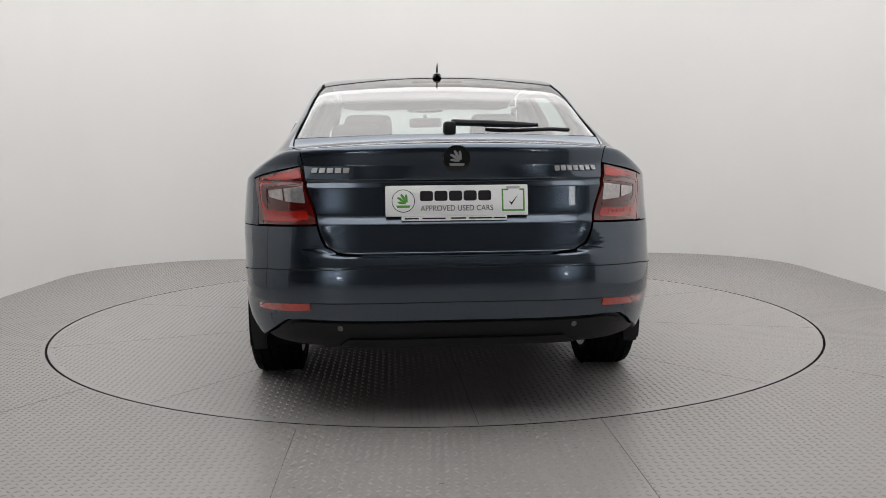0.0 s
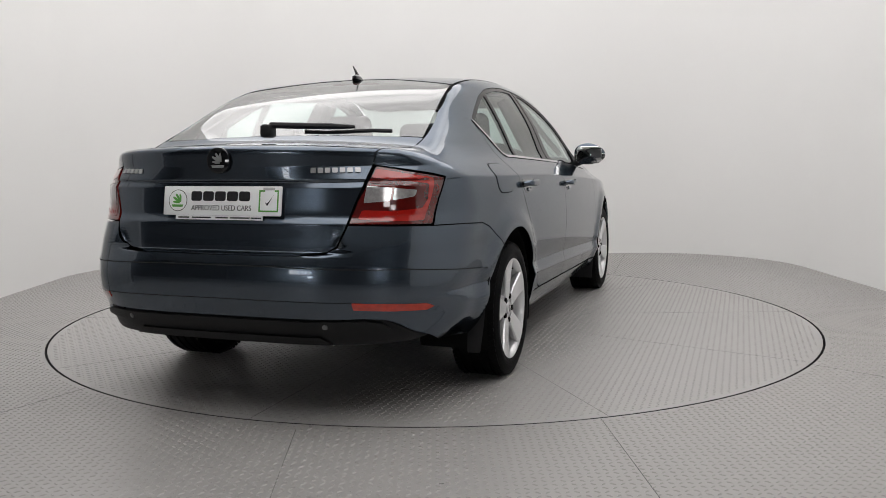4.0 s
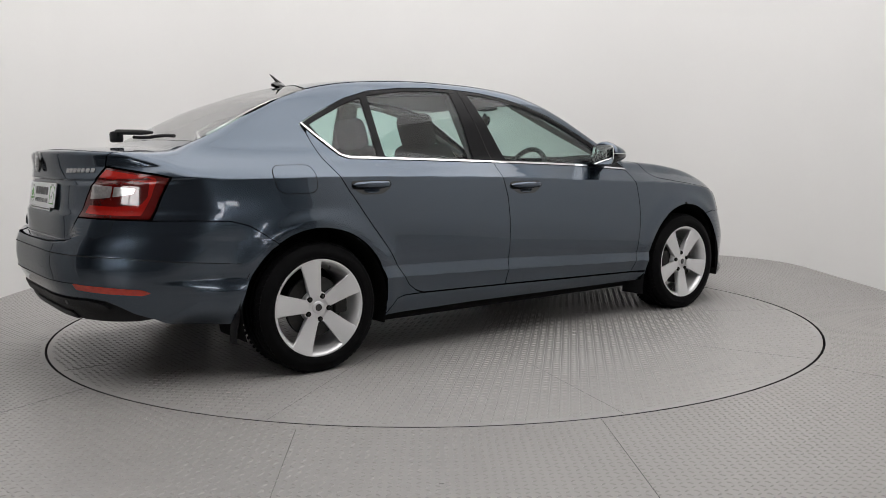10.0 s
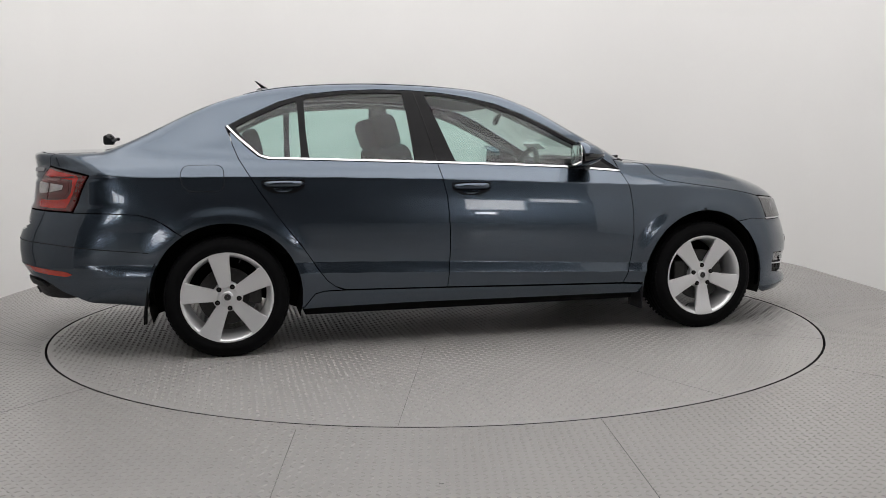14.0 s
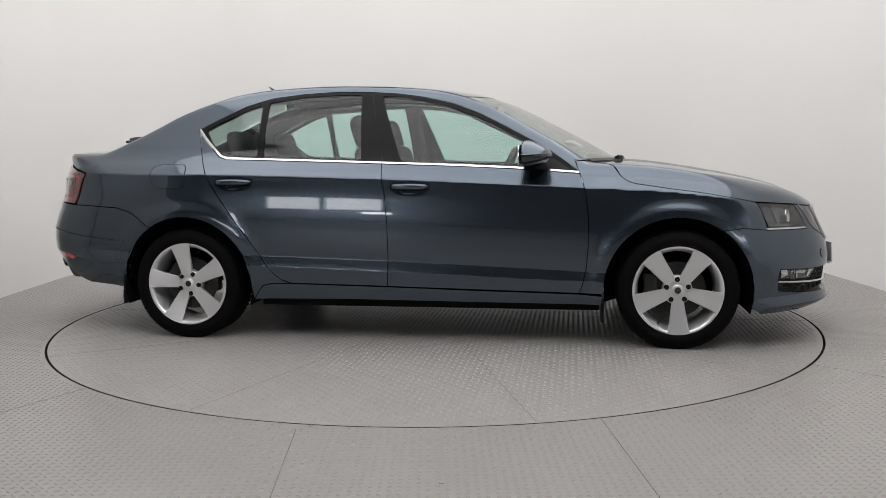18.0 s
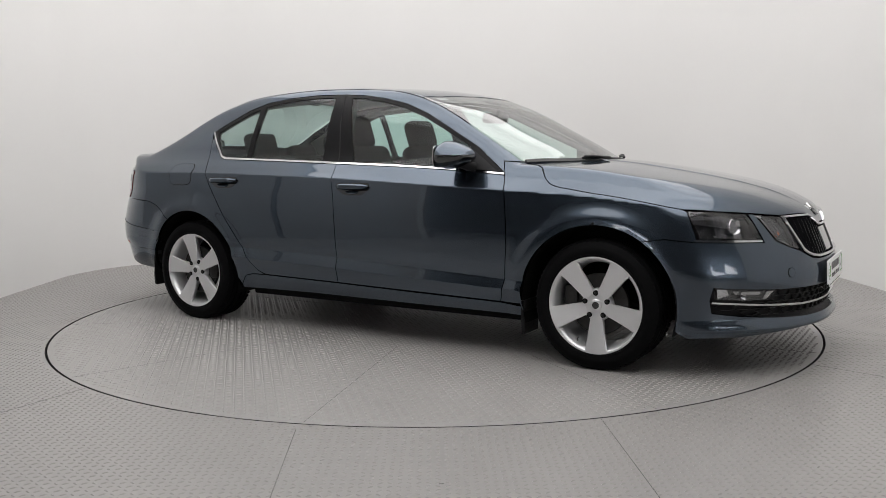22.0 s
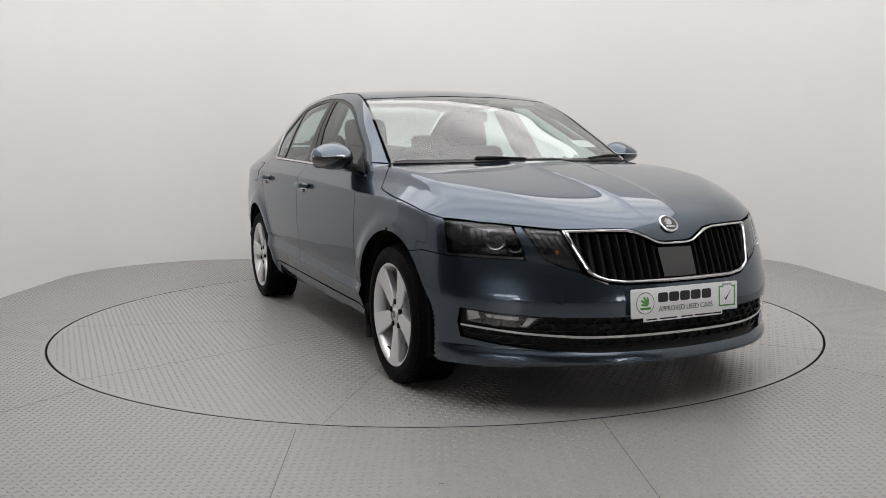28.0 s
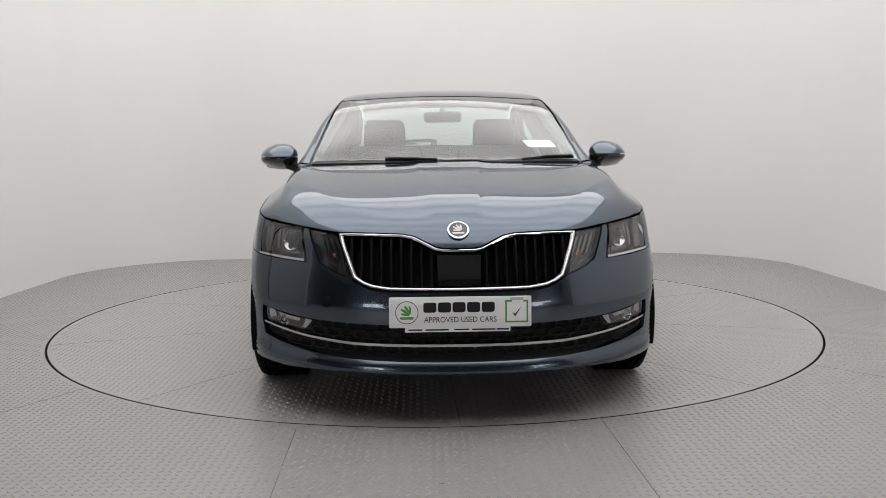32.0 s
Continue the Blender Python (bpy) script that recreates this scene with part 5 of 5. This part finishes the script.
def emblem(parent, m, r, ground, mark):
    """A plain fan of tapered strips over a foot bar."""
    s = r / 0.04
    for deg, ln, w in ((98, 0.036, 0.0050), (122, 0.043, 0.0056), (146, 0.043, 0.0056), (170, 0.036, 0.0050)):
        d = Vector((math.cos(radians(deg)), math.sin(radians(deg))))
        n = Vector((-d.y, d.x))
        p = Vector((0.014, -0.011))
        pts = [p + d * 0.006 - n * w * 0.45, p + d * ln * 0.7 - n * w, p + d * ln - n * w * 0.5, p + d * ln * 0.95 + n * w * 0.6, p + d * ln * 0.6 + n * w * 0.75, p + d * 0.006 + n * w * 0.35]
        flat_part("emblem_mark", [(q.x * s, q.y * s) for q in pts], 0.0012, mark, parent, m)
    flat_part("emblem_mark", [(x * s, y * s) for x, y in ((-0.022, -0.025), (0.022, -0.025), (0.026, -0.016), (-0.026, -0.016))], 0.0012, mark, parent, m)


def build_plate(car, at, n):
    """White dealer plate in its holder, with a round green sign, printed lines and a ticked box."""
    m = facing(at, n)
    pl = flat_part("number_plate", rounded(rect(0.520, 0.112), 0.006), 0.005, WHITE_PLATE, car, m, "white dealer plate with green sign and ticked box", 0.0012)
    up = lambda d: m @ Matrix.Translation((0, 0, 0.005 + d))
    flat_part("sign_ring", ring_pts(0.0420, 40, -0.195, 0.0), 0.0005, INK, pl, up(0), "round green and white sign")
    flat_part("sign_ground", ring_pts(0.0395, 40, -0.195, 0.0), 0.0005, WHITE_PLATE, pl, up(0.0005))
    emblem(pl, up(0.001) @ Matrix.Translation((-0.195, 0, 0)), 0.040, WHITE_PLATE, GREEN)
    # brand word as plain blocks
    for k in range(5):
        x = -0.111 + 0.0532 * k
        o = rounded(rect(0.0475, 0.037, x, 0.0175), 0.010)
        flat_part("word_block", o, 0.0006, INK, pl, up(0))
    text_mesh("plate_line", "APPROVED USED CARS", 0.0275, INK, pl, up(0.0003) @ Matrix.Translation((0.0, -0.0285, 0)) @ Matrix.Diagonal((0.93, 1.05, 1, 1)), 0.0004)
    # ticked box
    for w, h, cx, cy in ((0.006, 0.082, 0.167, 0), (0.006, 0.082, 0.245, 0), (0.084, 0.006, 0.206, -0.038), (0.022, 0.006, 0.178, 0.038), (0.018, 0.006, 0.239, 0.038)):
        flat_part("box_edge", rect(w, h, cx, cy), 0.0006, GREEN, pl, up(0))
    flat_part("tick", [(0.190, -0.004), (0.200, -0.019), (0.226, 0.022), (0.2005, -0.009)], 0.0006, INK, pl, up(0))
    flat_part("clip_mark", rounded(rect(0.05, 0.010, 0.206, 0.046), 0.004), 0.0006, GREY_MARK, pl, up(0))
    # small dealer strip below
    st = flat_part("dealer_strip", rect(0.385, 0.016, -0.01, -0.0645), 0.004, WHITE_PLATE, pl, m)
    for cx, w in ((-0.165, 0.05), (-0.085, 0.085), (0.005, 0.055), (0.085, 0.085), (0.155, 0.045)):
        flat_part("print_bar", rect(w, 0.0055, cx, -0.0645), 0.0005, INK, st, m @ Matrix.Translation((0, 0, 0.004)))


def build_mirror(car, side):
    mir = new("wing_mirror")
    mir.parent = car
    for name, mat, lo, hi in (("mirror_cap", PAINT, 0.010, 1.0), ("mirror_base", PIANO, -1.0, 0.007)):
        bm = bmesh.new()
        nu, nv = 28, 16
        rows = []
        for j in range(nv + 1):
            rows.append([])
            ph = -math.pi / 2 + math.pi * j / nv
            for i in range(nu):
                th = 2 * math.pi * i / nu
                c, s = math.cos(ph), math.sin(ph)
                e = lambda v, p: math.copysign(abs(v) ** p, v)
                x, y, z = e(c, 0.75) * e(math.cos(th), 0.9), e(c, 0.75) * e(math.sin(th), 0.72), e(s, 0.8)
                x = x * 0.118 if x > 0 else -0.038 * abs(x) ** 0.45
                y = y * 0.104
                z = z * (0.080 if z > 0 else 0.062) * (1 - 0.30 * max(0, -y) / 0.104) * (1 - 0.40 * max(0, x) / 0.118)
                z = min(max(z, lo), hi)
                rows[j].append(bm.verts.new((0.575 + x + 0.22 * y * (1 if x > 0 else 0.25), -0.908 + y, 1.008 + z)))
        for a, b in zip(rows, rows[1:]):
            for i in range(nu):
                bm.faces.new((a[i], a[(i + 1) % nu], b[(i + 1) % nu], b[i]))
        bmesh.ops.remove_doubles(bm, verts=bm.verts, dist=0.0004)
        flip_y(bm, side)
        part(name, bm, mat, mir, angle=45)
    bm = bmesh.new()
    o = rounded(rect(0.172, 0.112), 0.035)
    prism(bm, o, 0.004, facing((0.5355, -0.908, 1.010), (-1, 0.05, 0.02)), 0.001)
    flip_y(bm, side)
    part("mirror_glass", bm, MIRROR, mir, "mirror glass facing backwards")
    bm = bmesh.new()
    tube(bm, [(0.655, -0.755, 0.945), (0.64, -0.80, 0.955), (0.61, -0.86, 0.972)], [0.030, 0.026, 0.022], 12)
    flip_y(bm, side)
    part("mirror_foot", bm, BLACK, mir)
    # black corner trim of the door window
    o = [(0.632, 1.040), (0.625, float(BELT(0.62)) + 0.010), (0.79, float(BELT(0.79)) + 0.010)]
    panel("mirror_corner_trim", o, BLACK, mir, side=side, push=0.001, gap=0, depth=0.004, du=0.03, dz=0.02)


def build_wipers(car):
    w = new("rear_wiper")
    w.parent = car
    bm = bmesh.new()
    box(bm, (0.06, 0.05, 0.055), (-1.985, 0.0, 1.122), 0.012)
    part("wiper_pivot", bm, BLACK, w)
    bm = bmesh.new()
    pts = []
    for i in range(11):
        t = i / 10
        pts.append((-1.985 + 0.06 * t, -0.01 - 0.36 * t, 1.146 - 0.012 * t))
    tube(bm, pts, [0.013] * 8 + [0.011, 0.009, 0.006], 8)
    part("wiper_arm", bm, BLACK, w)
    bm = bmesh.new()
    pts = [(-1.945 + 0.075 * t, -0.15 - 0.36 * t, 1.118 - 0.004 * t - 0.004 * math.sin(6 * t)) for t in (0, 0.2, 0.4, 0.6, 0.8, 1.0)]
    tube(bm, pts, 0.008, 8)
    part("wiper_blade", bm, BLACK, w)
    for y0, y1, x0, x1 in ((-0.31, -0.05, 1.045, 1.10), (0.38, 0.66, 1.03, 0.90)):
        f = new("front_wiper")
        f.parent = car
        bm = bmesh.new()
        pts = []
        for i in range(9):
            t = i / 8
            x, y = x0 + (x1 - x0) * t, y0 + (y1 - y0) * t
            pts.append((x, y, float(top_point(x - 0.02, y)[2]) + 0.006))
        tube(bm, pts, 0.007, 8)
        part("wiper_blade", bm, BLACK, f)
        bm = bmesh.new()
        pts2 = [(p[0] + 0.012, p[1] * 0.99, p[2] + 0.006) for p in (pts[::-1] if y0 > 0 else pts)]
        tube(bm, pts2[:6], [0.007, 0.007, 0.006, 0.006, 0.005, 0.003], 8)
        part("wiper_arm", bm, BLACK, f)


def build_antenna(car):
    a = new("roof_antenna")
    a.parent = car
    z0 = float(top_point(-1.09, 0)[2])
    bm = bmesh.new()
    lathe(bm, [(0.0005, 0.020), (0.014, 0.019), (0.022, 0.013), (0.0275, 0.004), (0.028, -0.008)], 24, "Z", at=(0, 0, 0))
    for v in bm.verts:
        v.co = Vector((v.co.x * 1.7, v.co.y * 0.85, v.co.z - 0.35 * v.co.x)) + Vector((-1.095, 0, z0 + 0.002))
    part("antenna_foot", bm, PIANO, a)
    bm = bmesh.new()
    rows = []
    for t in (0, 0.25, 0.5, 0.75, 1.0):
        z = z0 + 0.014 + (1.468 - z0 - 0.014) * t
        xb, ln, th = -1.085 - 0.062 * t ** 1.1, 0.046 * (1 - 0.82 * t), 0.0075 * (1 - 0.75 * t)
        rows.append([bm.verts.new((xb + dx * ln / 2, dy * th, z)) for dx, dy in ((1, 0), (0.4, 1), (-0.6, 1), (-1, 0), (-0.6, -1), (0.4, -1))])
    for p, q in zip(rows, rows[1:]):
        for i in range(6):
            bm.faces.new((p[i], p[(i + 1) % 6], q[(i + 1) % 6], q[i]))
    bm.faces.new(rows[-1])
    part("antenna_fin", bm, PIANO, a)


def build_badges(car):
    # rear badge
    P = Vector((-2.346, 0, 1.003))
    m = facing(P, (-1, 0, 0.04))
    b = flat_part("rear_badge", ring_pts(0.050, 48), 0.010, PIANO, car, m, "round black badge with a silver mark", 0.003)
    emblem(b, m @ Matrix.Translation((0, 0, 0.010)), 0.044, PIANO, SATIN)
    # bonnet badge
    P = side_point(UC_F, 0.733)
    n = normal_at(P[None])[0]
    m = facing(Vector(P), (n[0], 0, n[2]))
    b = flat_part("bonnet_badge", ring_pts(0.042, 48), 0.008, CHROME, car, m, "round polished badge with a dark ground", 0.003)
    flat_part("badge_ground", ring_pts(0.0345, 40), 0.0015, PIANO, b, m @ Matrix.Translation((0, 0, 0.0075)))
    emblem(b, m @ Matrix.Translation((0, 0, 0.009)), 0.036, PIANO, SATIN)
    # model names as plain blocks of bright metal
    for y0, y1, n, z in ((0.535, 0.385, 5, 0.962), (-0.362, -0.536, 7, 0.963)):
        for k in range(n):
            y = y0 + (y1 - y0) * (k + 0.5) / n
            Q = side_point(*rr(abs(y), z))
            N = normal_at(Q[None])[0]
            if y > 0:
                Q, N = Q * (1, -1, 1), N * (1, -1, 1)
            mm = facing(Vector(Q) + Vector(N) * 0.0015, N)
            w = abs(y1 - y0) / n * 0.80
            flat_part("name_block", rounded(rect(w, 0.019), 0.003), 0.003, SATIN, car, mm)
    # tow-eye cover
    P = side_point(*fr(0.498, 0.470))
    N = normal_at(P[None])[0]
    m = facing(Vector(P), N)
    flat_part("tow_cover_gap", ring_pts(0.0225, 36), 0.0012, GAP, car, m)
    flat_part("tow_cover", ring_pts(0.0205, 36), 0.0022, PAINT, car, m)
    # parking sensors
    for y in (0.43, -0.43):
        P = side_point(*rr(0.43, 0.390))
        N = normal_at(P[None])[0]
        if y > 0:
            P, N = P * (1, -1, 1), N * (1, -1, 1)
        flat_part("parking_sensor", ring_pts(0.0105, 20), 0.003, SENSOR, car, facing(Vector(P) + Vector(N) * 0.006, N), "small round sensor", 0.001)
    # small black plug on each front wing
    for side in (-1, 1):
        P = side_point(*sd(1.335, 0.694))
        N = normal_at(P[None])[0]
        if side > 0:
            P, N = P * (1, -1, 1), N * (1, -1, 1)
        flat_part("wing_plug", ring_pts(0.007, 20), 0.003, BLACK, car, facing(Vector(P), N), "small black plug", 0.001)


def build_flaps(car):
    for side in (-1, 1):
        for name, x, z0, z1, lean in (("rear_mud_flap", -1.715, 0.185, 0.50, 0.09), ("front_mud_flap", 0.955, 0.13, 0.30, 0.02)):
            bm = bmesh.new()
            rows = []
            for k in range(9):
                t = k / 8
                z = z1 + (z0 - z1) * t
                yo = (0.872 if z > 0.25 else 0.872 - 0.01 * (0.25 - z) / 0.15) - (0.022 * t if name[0] == "r" else 0)
                yi = (0.84 - 0.05 * min(1, t * 1.5)) if name[0] == 'r' else 0.70
                dx = (math.sqrt(max(0.0, 0.392 ** 2 - (z - HUB_Z) ** 2)) if name[0] == "r" else 0.386)
                xx = (-HUB_X - dx - lean * max(0, t - 0.6)) if name[0] == "r" else (HUB_X - dx)
                rows.append([bm.verts.new((xx + d, side * y, z)) for y, d in ((yo, 0), (yo - 0.012, 0.012), (yi, 0.012), (yi, -0.004), (yo - 0.012, -0.004))])
            for p, q in zip(rows, rows[1:]):
                for i in range(5):
                    bm.faces.new((p[i], p[(i + 1) % 5], q[(i + 1) % 5], q[i]))
            bm.faces.new(rows[0])
            bm.faces.new(rows[-1][::-1])
            part(name, bm, BLACK, car)


def cushion(bm, size, at, m=Matrix(), puff=0.3, r=0.05):
    vs = box(bm, size, (0, 0, 0), r, segments=4)
    for v in vs:
        f = 1 - ((v.co.y / (size[1] / 2)) ** 2) * 0.12 * puff
        v.co.x *= f
    bmesh.ops.transform(bm, matrix=Matrix.Translation(at) @ m, verts=vs)


def build_cabin(car):
    # front seats
    for y in (-0.365, 0.365):
        seat = new("front_seat")
        seat.parent = car
        tilt = pose(0, 0, 0, 0, -17, 0)
        bm = bmesh.new()
        cushion(bm, (0.52, 0.50, 0.16), (0.06, y, 0.50), pose(0, 0, 0, 0, -8, 0), r=0.06)
        part("seat_cushion", bm, CLOTH, seat)
        bm = bmesh.new()
        cushion(bm, (0.13, 0.49, 0.60), (-0.31, y, 0.79), tilt, r=0.06)
        part("backrest", bm, CLOTH, seat)
        bm = bmesh.new()
        cushion(bm, (0.11, 0.275, 0.20), (-0.425, y, 1.155), tilt, r=0.05)
        part("headrest", bm, CLOTH, seat)
        for dy in (-0.055, 0.055):
            bm = bmesh.new()
            tube(bm, [(-0.375, y + dy, 1.0), (-0.415, y + dy, 1.11)], 0.006, 8)
            part("headrest_post", bm, STEEL, seat)
    bench = new("rear_bench")
    bench.parent = car
    bm = bmesh.new()
    cushion(bm, (0.50, 1.30, 0.18), (-0.75, 0, 0.50), r=0.06)
    part("seat_cushion", bm, CLOTH, bench)
    bm = bmesh.new()
    cushion(bm, (0.14, 1.30, 0.56), (-1.10, 0, 0.76), pose(0, 0, 0, 0, -20, 0), r=0.06)
    part("backrest", bm, CLOTH, bench)
    for y, h in ((-0.40, 0.165), (0.40, 0.165), (0.0, 0.09)):
        bm = bmesh.new()
        cushion(bm, (0.09, 0.25, h), (-1.185, y, 1.005 + h / 2), pose(0, 0, 0, 0, -14, 0), r=0.035)
        part("headrest", bm, CLOTH, bench)
    # parcel shelf
    bm = bmesh.new()
    box(bm, (0.62, 1.14, 0.02), (-1.52, 0, 0.975), 0.006)
    part("parcel_shelf", bm, DASH, car)
    # dashboard: a rounded ledge across the car
    bm = bmesh.new()
    rows = []
    for k in range(15):
        y = -0.70 + 1.40 * k / 14
        hood = 0.022 * math.exp(-((y + 0.36) / 0.17) ** 2)
        back = 1.05 - 0.38 * y * y
        prof = ((back, 0.935), (0.90 - 0.2 * y * y, 0.940), (0.66, 0.925 + hood), (0.585, 0.905 + hood), (0.56, 0.86), (0.60, 0.70), (0.66, 0.50))
        rows.append([bm.verts.new((x, y, z)) for x, z in prof])
    for p, q in zip(rows, rows[1:]):
        for i in range(len(p) - 1):
            bm.faces.new((p[i], p[i + 1], q[i + 1], q[i]))
    part("dashboard", bm, DASH, car)
    # steering wheel on the right
    sw = new("steering_wheel")
    sw.parent = car
    m = Matrix.Translation((0.40, -0.365, 0.885)) @ pose(0, 0, 0, 0, -66, 0)
    bm = bmesh.new()
    ring = [[] for _ in range(40)]
    for i in range(40):
        a = 2 * math.pi * i / 40
        for k in range(10):
            b = 2 * math.pi * k / 10
            ring[i].append(bm.verts.new(m @ Vector(((0.178 + 0.0155 * math.cos(b)) * math.cos(a), (0.178 + 0.0155 * math.cos(b)) * math.sin(a), 0.0155 * math.sin(b)))))
    for i in range(40):
        p, q = ring[i], ring[(i + 1) % 40]
        for k in range(10):
            bm.faces.new((p[k], q[k], q[(k + 1) % 10], p[(k + 1) % 10]))
    part("steering_rim", bm, DASH, sw)
    bm = bmesh.new()
    box(bm, (0.13, 0.16, 0.05), (0, 0, -0.01), 0.025)
    for dy in (-1, 1):
        box(bm, (0.04, 0.10, 0.02), (0, dy * 0.12, 0), 0.008)
    box(bm, (0.11, 0.03, 0.02), (-0.11, 0, 0), 0.008)
    bmesh.ops.transform(bm, matrix=m, verts=bm.verts)
    part("airbag_pad", bm, DASH, sw)
    # inside mirror
    bm = bmesh.new()
    box(bm, (0.03, 0.22, 0.062), (0.355, 0.0, 1.235), 0.018, pose(0, 0, 0, 0, 12, -14))
    tube(bm, [(0.37, 0, 1.25), (0.385, 0, 1.285)], 0.012, 8)
    part("inside_mirror", bm, BLACK, car)
    # mirror mount at the head of the windscreen, and the high brake lamp behind the rear screen
    panel("mirror_mount", mirrored([(0.345, 0), (0.342, -0.13), (0.40, -0.115), (0.425, -0.04), (0.425, 0)]), BLACK, car, surf=over_body, side=0, du=0.03, dz=0.02, gap=0.0, push=-0.012, depth=0.01)
    panel("brake_lamp", mirrored([(-1.115, 0), (-1.118, -0.125), (-1.135, -0.125), (-1.132, 0)]), DARK_RED, car, surf=over_body, side=0, du=0.03, dz=0.012, gap=0.0, push=-0.012, depth=0.01, label="narrow high brake lamp")
    # headliner
    right = [(0.36, 0), (0.33, -0.25), (0.28, -0.45), (0.20, -0.54)] + [(x, -0.535) for x in (-0.2, -0.6, -1.0)] + [(-1.12, -0.53), (-1.09, -0.3), (-1.07, 0)]
    panel("headliner", mirrored(right), LINER, car, surf=over_body, side=0, du=0.08, dz=0.06, gap=0.0, push=-0.022, depth=0.01)
    for side in (-1, 1):
        # inner pillars
        for a, b, w in (((-0.31, 1.33), (-0.27, 0.92), 0.045), ((0.12, 1.30), (0.70, 1.02), 0.018)):
            P, Q = side_point(*a), side_point(*b)
            bm = bmesh.new()
            tube(bm, [Vector(P) + Vector((0, 0.075, 0)), (Vector(P) + Vector(Q)) / 2 + Vector((0, 0.085, 0)), Vector(Q) + Vector((0, 0.085, 0))], w, 10)
            flip_y(bm, side)
            part("inner_pillar", bm, PILLAR, car)
        o = [sd(-1.36, 1.05), sd(-1.36, 1.20), (-1.20, 1.27), (-1.06, 1.31), (-0.95, 1.34), (-0.3, 1.38), (0.1, 1.335), (0.1, 1.345), (-0.3, 1.395), (-0.95, 1.375), sd(-1.30, 1.30), sd(-1.62, 1.16), sd(-1.62, 1.02)]
        panel("inner_rear_trim", o, PILLAR, car, side=side, push=-0.045, gap=0, depth=0.01, du=0.06, dz=0.03)
        # door linings below the windows
        o = [(x, float(BELT(x)) - 0.012) for x in (0.78, 0.4, 0.0, -0.4, -0.8, -1.1)] + [(-1.05, 0.62), (-0.75, 0.36), (0.78, 0.36)]
        panel("door_lining", o, DASH, car, side=side, push=-0.075, gap=0, depth=0.01, du=0.08, dz=0.05)
    # papers inside the windscreen
    for x, y, w, h in ((0.80, 0.50, 0.17, 0.075), (0.27, -0.47, 0.07, 0.035)):
        P = top_point(x, y)
        N = normal_at(P[None])[0]
        flat_part("windscreen_paper", rect(w, h), 0.0008, WHITE_PLATE, car, facing(Vector(P) - Vector(N) * 0.012, N))


def build_fittings(car):
    build_plate(car, (2.258, 0.0, 0.446), (1, 0, 0.05))
    build_plate(car, (-2.338, 0.0, 0.850), (-1, 0, 0.16))
    for side in (-1, 1):
        build_mirror(car, side)
    build_wipers(car)
    build_antenna(car)
    build_badges(car)
    build_flaps(car)
    build_cabin(car)


CAR_AT = (0.060, 0.039)
TURN = ((0.0, 92.97), (2.0, 81.54), (6.0, 58.69), (9.0, 41.64), (13.0, 18.87), (19.0, -15.06), (23.0, -37.86), (24.0, -43.51), (28.0, -66.16), (32.0, -88.80))


def heading(t):
    return float(pchip([q[0] for q in TURN], [q[1] for q in TURN])(np.array([t]))[0])


build_room()
build_windows()
build_lights()
build_floor()
table_disc = build_turntable()
car = build_car()


def motions():
    """The turntable carries the car half a turn."""
    rows_t, rows_c = [], []
    for k in range(33):
        h = heading(float(k))
        spin = pose(0, 0, 0, 0, 0, h)
        rows_t.append((float(k), spin))
        rows_c.append((float(k), spin @ Matrix.Translation((*CAR_AT, 0))))
    walk(table_disc, rows_t)
    walk(car, rows_c)


motions()
